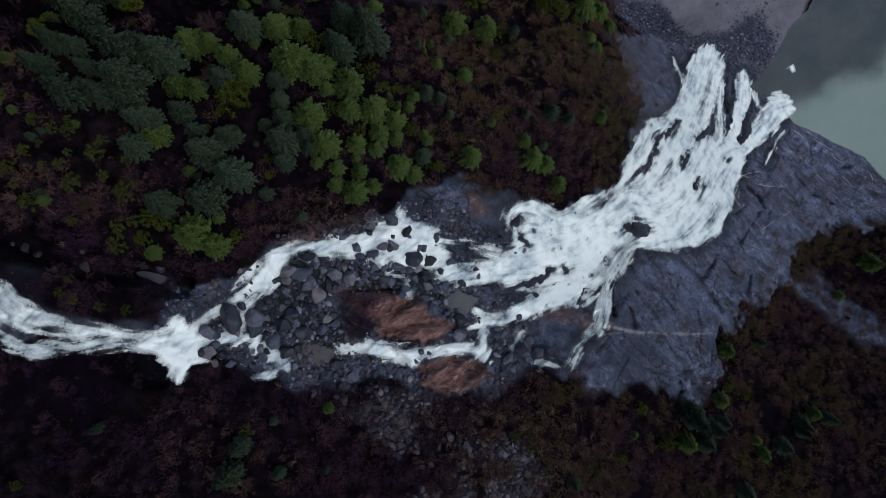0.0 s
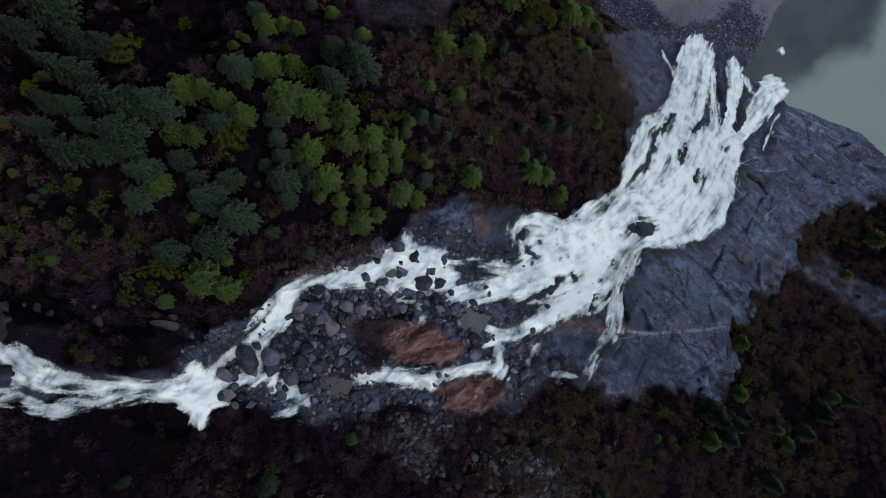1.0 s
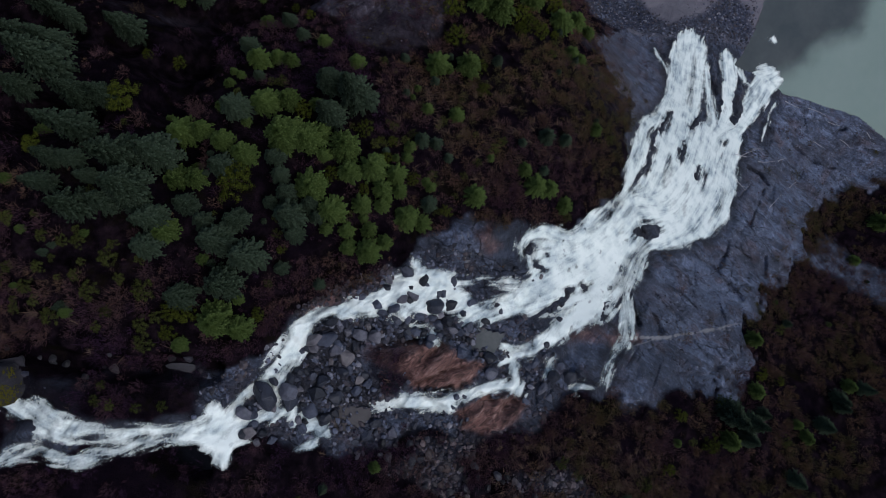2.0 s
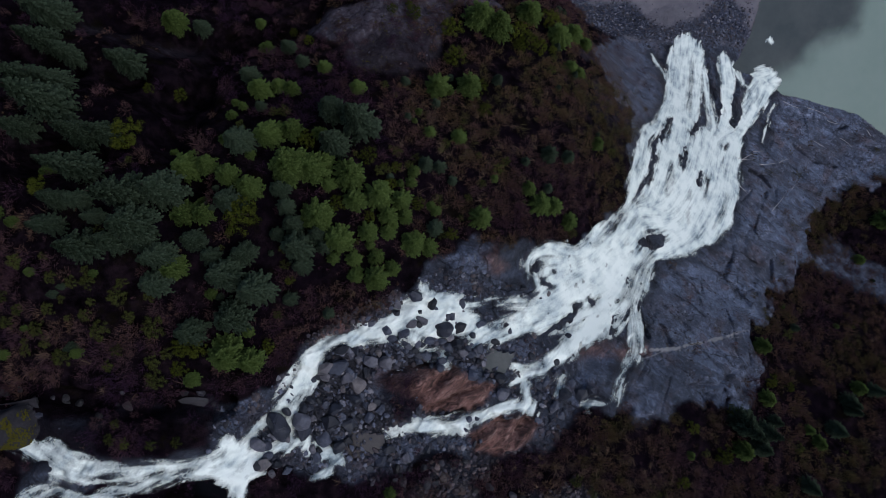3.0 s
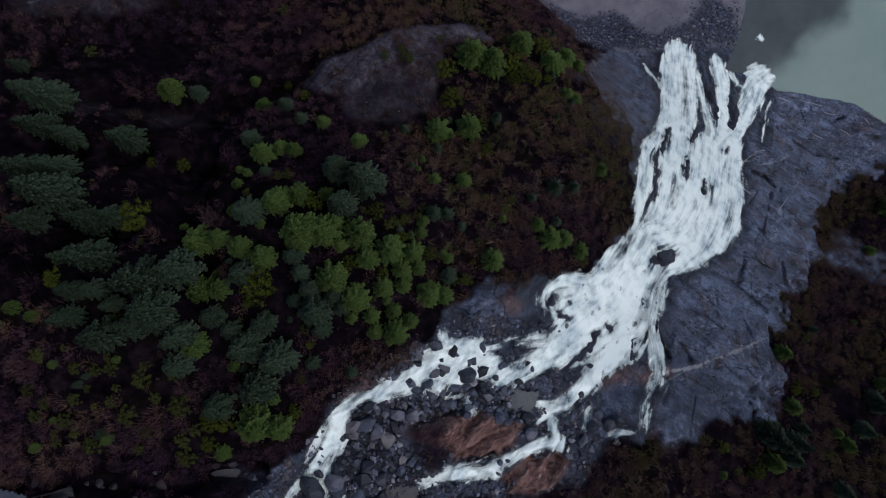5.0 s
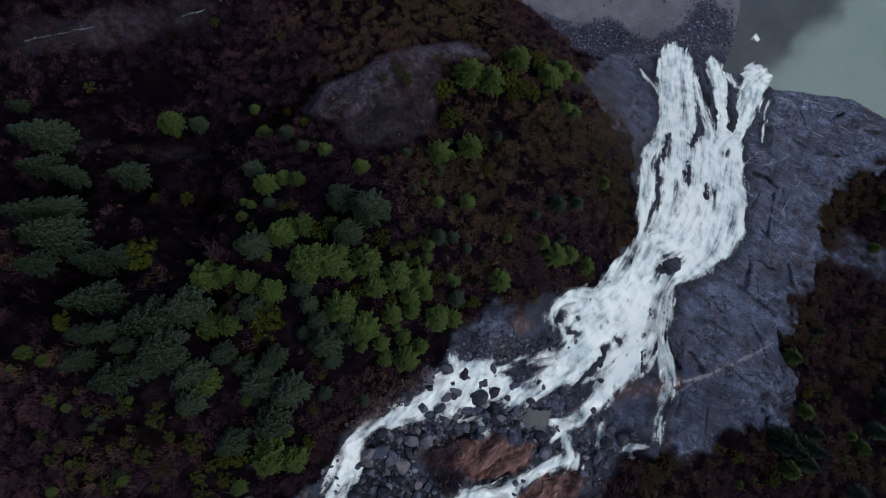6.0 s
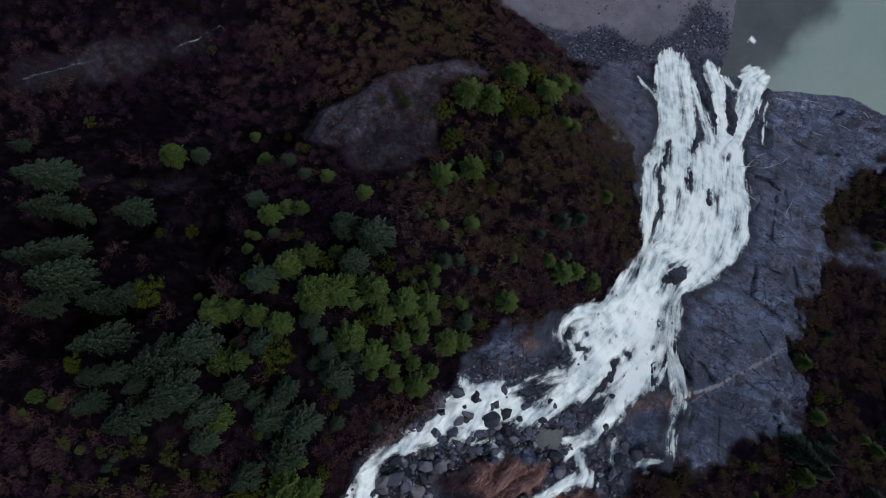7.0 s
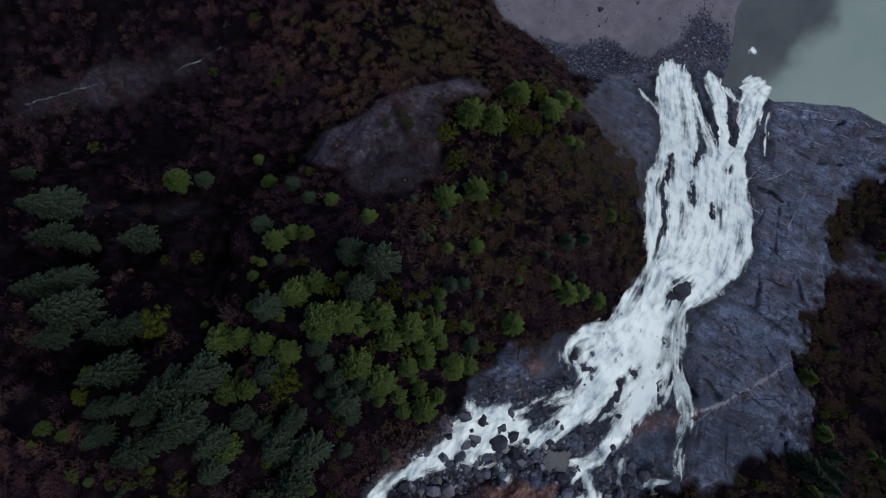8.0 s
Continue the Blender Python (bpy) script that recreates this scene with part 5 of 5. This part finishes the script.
stones("scree", "small broken slate lying on the bare slab", c, rng.uniform(0.06, 0.09, len(c)) / rng.uniform(0.25, 1.0, len(c)), 26)

c, rng = scatter(900, (-22, 38), (20, 62), lambda px, py: masks(px, py)[1] * smooth(0.4, 0.55, fbm(px, py, 4, 3, 87)), 29)
stones("hill_scree", "grey broken blocks on the rounded rocky knoll", c, rng.uniform(0.08, 0.12, len(c)) / rng.uniform(0.3, 1.0, len(c)), 30, KNOLL)


# ---- driftwood ----
def log_mesh(seed, length):
    r = random.Random(seed)
    verts, faces, rings = [], [], 7
    for k in range(rings):
        t = k / (rings - 1)
        rad = 0.085 * (1 - 0.6 * t) * r.uniform(0.9, 1.1)
        ox, oz = 0.25 * math.sin(t * 3 + seed), 0.08 * math.sin(t * 5 + seed)
        for a in range(6):
            verts.append((ox + rad * math.cos(a * 1.047), (t - 0.5) * length, oz + rad * math.sin(a * 1.047)))
    for k in range(rings - 1):
        for a in range(6):
            faces.append((k * 6 + a, k * 6 + (a + 1) % 6, k * 6 + 6 + (a + 1) % 6, k * 6 + 6 + a))
    faces += [tuple(range(5, -1, -1)), tuple(range(rings * 6 - 6, rings * 6))]
    return mesh_of("driftwood_log", verts, faces, DRIFT, False)


for k, (ax, ay, bx, by) in enumerate(LOGS):
    a, b = Vector((ax, ay, ground_at(ax, ay) + 0.2)), Vector((bx, by, ground_at(bx, by) + 0.2))
    ob = new("driftwood_log", log_mesh(k, (b - a).length))
    ob.matrix_world = Matrix.Translation((a + b) / 2) @ (b - a).to_track_quat("Y", "Z").to_matrix().to_4x4()
    tagged(ob, "bleached driftwood log stranded on the slate slab", "log", "driftwood on the slab")


# ---- trees ----
def trunk_mesh(h, r, seed):
    rnd = random.Random(seed)
    verts, faces = [], []
    for k in range(6):
        t = k / 5
        ox, oy = 0.03 * rnd.gauss(0, 1) * t, 0.03 * rnd.gauss(0, 1) * t
        for a in range(7):
            w = r * (1 - 0.93 * t) * (1.25 if k == 0 else 1)
            verts.append((ox + w * math.cos(a * 0.8976), oy + w * math.sin(a * 0.8976), t * h - (0.25 if k == 0 else 0)))
    for k in range(5):
        for a in range(7):
            faces.append((k * 7 + a, k * 7 + (a + 1) % 7, k * 7 + 7 + (a + 1) % 7, k * 7 + 7 + a))
    return mesh_of("trunk", verts, faces, BARK, False)


def spruce_mesh(seed, h, whorls, mat, full=0.8, droop=0.42, spray=1.0):
    """Whorls of drooping boughs round a dark core, each bough a flat spray of needle blades; radius 1."""
    rng = np.random.default_rng(seed)
    verts, faces, tip_share = [], [], []
    for w in range(whorls):
        t = (w + 0.5) / whorls
        reach = (1 - t ** (1 / full)) ** full * (0.94 + 0.12 * rng.random()) * (0.62 + 0.38 * min(1, t * 4)) + 0.06
        count = int(8 + 5 * (1 - t))
        turn = rng.uniform(0, 6.28)
        for k in range(count):
            a = turn + 6.283 * k / count + rng.normal(0, 0.2)
            length = reach * rng.uniform(0.74, 1.14)
            z0 = h * (0.10 + 0.88 * t) + rng.normal(0, 0.05)
            ca, sa = math.cos(a), math.sin(a)
            blades = max(6, int(24 * length + 5))
            for q in range(blades):
                s = (q + rng.random()) / blades
                d = length * (0.08 + 0.92 * s)
                lean = rng.choice((-1, 1)) * rng.uniform(0.15, 1.25)
                size = spray * (0.24 * (1.2 - 0.6 * s) * (0.45 + 0.55 * length)) * rng.uniform(0.7, 1.3)
                bx, by, bz = d * ca, d * sa, z0 + 0.16 * d - droop * d * d + rng.normal(0, 0.03)
                dx, dy = math.cos(a + lean), math.sin(a + lean)
                wx, wy = -dy * size * 0.3, dx * size * 0.3
                fall = -size * rng.uniform(0.0, 0.5)
                i = len(verts)
                verts += [(bx, by, bz), (bx + dx * size * 0.5 + wx, by + dy * size * 0.5 + wy, bz + fall * 0.3 + 0.03), (bx + dx * size, by + dy * size, bz + fall), (bx + dx * size * 0.5 - wx, by + dy * size * 0.5 - wy, bz + fall * 0.3 - 0.03)]
                tip_share += [0.3 * s, 0.55 * s, 0.2 + 0.8 * s, 0.55 * s]
                faces.append((i, i + 1, i + 2, i + 3))
    # an added dark core that closes the crown, so its gaps read as shade
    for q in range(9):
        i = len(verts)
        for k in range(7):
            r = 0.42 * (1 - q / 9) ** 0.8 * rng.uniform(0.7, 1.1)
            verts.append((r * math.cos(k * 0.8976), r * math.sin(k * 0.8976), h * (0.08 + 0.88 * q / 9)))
            tip_share.append(0.0)
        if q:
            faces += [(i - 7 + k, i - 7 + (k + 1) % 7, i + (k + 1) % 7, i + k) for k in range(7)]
    return mesh_of("crown", verts, faces, mat, tip_share=np.array(tip_share))


def leafy_mesh(seed, h, mat, blobs=30, leaves=70):
    """Many small uneven clumps of leaf blades on a domed crown; radius 1."""
    rng = np.random.default_rng(seed)
    verts, faces, tip_share = [], [], []
    lobes = rng.uniform(0.75, 1.1, 5)
    for b in range(blobs):
        a, d = b * 2.4 + rng.uniform(-0.5, 0.5), 0.86 * math.sqrt((b + rng.random()) / blobs)
        d *= lobes[int(a % 6.283 / 6.283 * 5)]
        c = np.array([d * math.cos(a), d * math.sin(a), h * (0.95 - 0.62 * d * d) * rng.uniform(0.82, 1.0)])
        rad = rng.uniform(0.15, 0.27)
        for _ in range(leaves):
            n = rng.normal(size=3)
            n /= np.linalg.norm(n)
            n[2] = abs(n[2]) * 0.9 - 0.2
            p = c + n * rad * rng.uniform(0.3, 1.15)
            u = np.cross(n, rng.normal(size=3))
            u /= np.linalg.norm(u) + 1e-9
            v = np.cross(n, u)
            s = rng.uniform(0.035, 0.075)
            i = len(verts)
            verts += [p - u * s * 0.7, p + u * s * 0.7, p + v * s * 1.4 + n * 0.03]
            # upward blades coloured paler: light from above put into the leaf colour
            tip_share += [0.5 * max(0.0, n[2])] * 2 + [max(0.0, n[2])]
            faces.append((i, i + 1, i + 2))
    return mesh_of("crown", verts, faces, mat, tip_share=np.array(tip_share))


def tree(name, trunk, crown, label, group, category="tree"):
    root = new(name)
    root.empty_display_size = 0.3
    part("trunk", trunk, root)
    part("crown", crown, root)
    return tagged(root, label, category, group)


SPECIES = [
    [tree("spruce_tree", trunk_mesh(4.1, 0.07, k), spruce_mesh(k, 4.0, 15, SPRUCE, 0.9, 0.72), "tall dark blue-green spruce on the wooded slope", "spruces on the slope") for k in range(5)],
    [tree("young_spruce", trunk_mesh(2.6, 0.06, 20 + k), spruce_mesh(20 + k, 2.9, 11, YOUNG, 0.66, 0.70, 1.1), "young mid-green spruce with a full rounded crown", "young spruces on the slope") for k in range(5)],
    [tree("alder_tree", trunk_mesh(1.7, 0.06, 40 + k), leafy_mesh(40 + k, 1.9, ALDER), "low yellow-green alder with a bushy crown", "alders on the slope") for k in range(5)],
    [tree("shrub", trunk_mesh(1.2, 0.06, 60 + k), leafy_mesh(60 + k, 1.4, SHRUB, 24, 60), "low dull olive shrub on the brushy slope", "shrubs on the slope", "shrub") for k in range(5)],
]
stand, planted_of = {}, [0, 0, 0, 0]


def plant(tx, ty, r, kind):
    k = planted_of[kind] % 5
    planted_of[kind] += 1
    # the oldest spruces stand tallest, in the side valley and above the wood
    tall = 1.35 if kind == 0 and tx < -38 and ty > 22 or kind == 0 and r > 2.2 and tx > -17 else 1.0
    m = pose(tx, ty, ground_at(tx, ty) - 0.05, chance.uniform(-4, 4), chance.uniform(-4, 4), chance.uniform(0, 360)) @ Matrix.Diagonal((r, r, r * tall * chance.uniform(0.9, 1.1), 1))
    if (kind, k) in stand:
        copy_thing(SPECIES[kind][k], m)
    else:
        stand[kind, k] = m


for tx, ty, r, kind in TREES:
    plant(tx, ty, r * 1.02, kind)
# the smaller growth between them
planted = np.array([(t[0], t[1], t[2]) for t in TREES])
for lo, hi, count in (((-62, 4), (2, 32), 60), ((-30, 14), (6, 40), 25), ((0, 12), (34, 62), 20), ((30, -45), (110, -12), 14), ((-60, -40), (20, -22), 6)):
    done = tries = 0
    while done < count and tries < 4000:
        tries += 1
        tx, ty = chance.uniform(lo[0], hi[0]), chance.uniform(lo[1], hi[1])
        here = (np.array([tx]), np.array([ty]))
        r = chance.uniform(0.5, 1.1)
        if inside(ZONES["rock"], *here)[0] > -2 or inside(ZONES["dome"], *here)[0] > -1 or inside(ZONES["rubble_low"], *here)[0] > 0 or (np.hypot(planted[:, 0] - tx, planted[:, 1] - ty) < planted[:, 2] * 0.6 + r * 0.5).any():
            continue
        plant(tx, ty, r, chance.choice((3, 3, 0, 1)))
        planted = np.vstack([planted, (tx, ty, r)])
        done += 1
for (kind, k), m in stand.items():
    SPECIES[kind][k].matrix_basis = m


# ---- bare brush: leafless stems and twigs ----
def brush(name, label, count, lo, hi, keep, seed, low, high, mat, blade, blades):
    """Domed bushes of thin twigs, each with its own tint, darker westward for weaker light."""
    c, rng = scatter(count, lo, hi, keep, seed)
    n = len(c)
    size = rng.uniform(low, high, n) * rng.uniform(0.8, 1.2, n)
    a, up = rng.uniform(0, 6.28, (n, blades)), rng.uniform(0.08, 1.0, (n, blades))
    out = np.sqrt(1 - up * up)
    shell = np.stack([np.cos(a) * out, np.sin(a) * out, up * 1.05], -1) * rng.uniform(0.55, 1.0, (n, blades, 1))
    root = c[:, None] + shell * size[:, None, None] * 0.8 + rng.normal(0, 0.12, (n, blades, 3)) * size[:, None, None]
    way = shell * (0.8, 0.8, 1.0) + (0, 0, 0.45) + rng.normal(0, 0.3, (n, blades, 3))
    way /= np.linalg.norm(way, axis=-1, keepdims=True)
    span = size[:, None] * rng.uniform(0.25, 0.55, (n, blades))
    tip, root = root + way * span[..., None] * 0.7, root - way * span[..., None] * 0.5
    turn = rng.uniform(0, 6.28, (n, blades))
    side = np.stack([np.cos(turn), np.sin(turn), np.zeros_like(a)], -1) * blade * rng.uniform(0.6, 1.4, (n, blades))[..., None]
    v = np.stack([root + side, root - side, tip], 2).reshape(-1, 3)
    f = np.arange(n * blades * 3).reshape(-1, 3)
    # tint drops to the west: the dimmer light there is in the colour
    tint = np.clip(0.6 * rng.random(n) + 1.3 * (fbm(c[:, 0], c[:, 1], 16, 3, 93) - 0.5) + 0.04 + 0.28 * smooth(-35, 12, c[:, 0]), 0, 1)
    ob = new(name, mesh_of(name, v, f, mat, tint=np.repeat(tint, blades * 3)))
    return tagged(ob, label, "brush", kind="stuff")


def canopy(px, py):
    """How close the crowns stand over a place."""
    total = np.zeros(np.shape(px))
    for tx, ty, r, kind in TREES:
        if r > 1.0:
            total = total + np.exp(-((px - tx) ** 2 + (py - ty) ** 2) / (1.2 * r) ** 2)
    return smooth(0.35, 1.0, total)


def open_ground(px, py):
    rock, dome, scree, red, rubble, gravel, beach = masks(px, py)
    rock = rock * (1 - smooth(30, 40, px) * (1 - wavy("rock", px, py, 3.5, 2.6, 3.0)))
    bare = np.clip(0.97 * rock + 0.82 * dome + 0.75 * scree + red + 0.8 * rubble + gravel + beach, 0, 1)
    cut = np.full(np.shape(px), 9.0)
    for half, _, *run in GULLIES:
        for (ax, ay), (bx, by) in zip(run, run[1:]):
            t = np.clip(((px - ax) * (bx - ax) + (py - ay) * (by - ay)) / ((bx - ax) ** 2 + (by - ay) ** 2), 0, 1)
            cut = np.minimum(cut, np.hypot(px - ax - t * (bx - ax), py - ay - t * (by - ay)) / half)
    # brush thinned in gullies and under crowns; the blackened floor shows as shade
    bare = np.maximum(bare, 0.9 * smooth(1.5, 0.6, cut))
    bare = np.maximum(bare, 0.6 * smooth(-62, -50, px) * smooth(6, -6, px) * smooth(6, 10, py) * smooth(32, 26, py))
    bare = np.maximum(bare, 0.92 * canopy(px, py))
    return (1 - bare) * (1 - 0.45 * smooth(-26, -34, px) * smooth(-14, -18, py) - 0.3 * smooth(-40, -50, px) * smooth(-14, -19, py)) * (1 - 0.2 * smooth(0, -30, px) * smooth(20, 35, py) - 0.3 * smooth(-28, -40, px) * smooth(30, 40, py)) * smooth(0.26, 0.46, fbm(px, py, 7, 3, 91) + 0.06 * smooth(-20, 15, px)) * (inside(ZONES["lake"], px, py) < -2) * (streams(px, py, order)[0] < -1.2)


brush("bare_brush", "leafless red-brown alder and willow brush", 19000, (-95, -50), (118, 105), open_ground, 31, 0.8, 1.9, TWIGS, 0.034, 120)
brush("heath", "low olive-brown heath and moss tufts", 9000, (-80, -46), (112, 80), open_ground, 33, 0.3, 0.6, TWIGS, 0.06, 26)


brush("moss_tufts", "yellow-olive moss tufts on the bare knoll", 900, (-14, 36), (22, 61), lambda px, py: smooth(-4, 2, inside(ZONES["dome"], px, py)) * smooth(0.5, 0.62, fbm(px, py, 5, 3, 94)), 41, 0.2, 0.4, MOSSY, 0.05, 20)

# ---- pale bare stems: open shrubs of long thin branches ----
def bare_stems(count, lo, hi, seed, stems):
    c, rng = scatter(count, lo, hi, open_ground, seed)
    n = len(c)
    size = rng.uniform(0.7, 1.7, n)
    a = rng.uniform(0, 6.28, (n, 1)) + rng.normal(0, 0.9, (n, stems))
    out = rng.uniform(0.35, 1.1, (n, stems)) * size[:, None]
    up = rng.uniform(0.7, 1.3, (n, stems)) * size[:, None]
    foot = c[:, None] + rng.normal(0, 0.15, (n, stems, 3)) * (1, 1, 0)
    reach = np.stack([np.cos(a) * out, np.sin(a) * out, up], -1)
    bend = foot + reach * (0.45, 0.45, 0.62)
    tip = foot + reach
    side = np.stack([-np.sin(a), np.cos(a), np.zeros_like(a)], -1) * rng.uniform(0.015, 0.035, (n, stems, 1))
    v = np.stack([foot - side, foot + side, bend + side * 0.8, bend - side * 0.8, tip], 2).reshape(-1, 3)
    k = 5 * np.arange(n * stems)[:, None]
    f = (k + np.array([0, 1, 2, 3])).tolist() + (k + np.array([3, 2, 4])).tolist()
    ob = new("bare_stems", mesh_of("bare_stems", v, f, STEMS))
    return tagged(ob, "pale leafless stems of open willow shrubs", "brush", kind="stuff")


bare_stems(520, (-80, -46), (112, 90), 35, 14)
bare_stems(170, (0, -42), (28, -24), 36, 16)
bare_stems(150, (-8, 18), (26, 36), 37, 14)


# ---- thin trickles down the side gully ----
def trickle(run, half):
    px, py = np.array(run).T
    t = np.linspace(0, len(run) - 1, 14 * len(run))
    px, py = np.interp(t, range(len(run)), px), np.interp(t, range(len(run)), py)
    px, py = px + 0.5 * (fbm(px, py, 1.6, 3, 95) - 0.5), py + 0.9 * (fbm(px, py, 1.6, 3, 97) - 0.5)
    gx, gy = np.gradient(px), np.gradient(py)
    n = np.hypot(gx, gy) + 1e-9
    w = 0.75 * half * (0.2 + 1.4 * fbm(px, py, 1.0, 3, 99))
    rows = [np.c_[px - k * w * gy / n, py + k * w * gx / n] for k in (-1, 0, 1)]
    v = np.concatenate([np.c_[r, height(r[:, 0], r[:, 1]) + 0.15] for r in rows])
    m = len(px)
    i = np.arange(m - 1)
    f = np.concatenate([np.stack([a * m + i, a * m + i + 1, a * m + m + i + 1, a * m + m + i], -1) for a in (0, 1)])
    cover = np.concatenate([np.full(m, c) for c in (0.0, 0.26, 0.0)]) + 1.3 * (fbm(v[:, 0], v[:, 1], 1.6, 3, 98) - 0.55)
    ob = new("trickle", mesh_of("trickle", v, f, FOAM, False, cover=cover, foam=np.full(len(v), 0.05)))
    return tagged(ob, "thin white trickle down the dark side gully", "stream", kind="structure")


trickle([(-60.2, 78.8), (-58.3, 79.5), (-55.6, 79.7), (-52.6, 80.3), (-50.3, 80.5)], 0.14)
trickle([(-50.0, 80.8), (-48.1, 80.4), (-46.2, 78.3), (-43.1, 80.3)], 0.14)
trickle([(-38.5, 80.2), (-36.9, 81.1), (-34.3, 81.6), (-31.4, 82.6), (-29.2, 83.7)], 0.14)
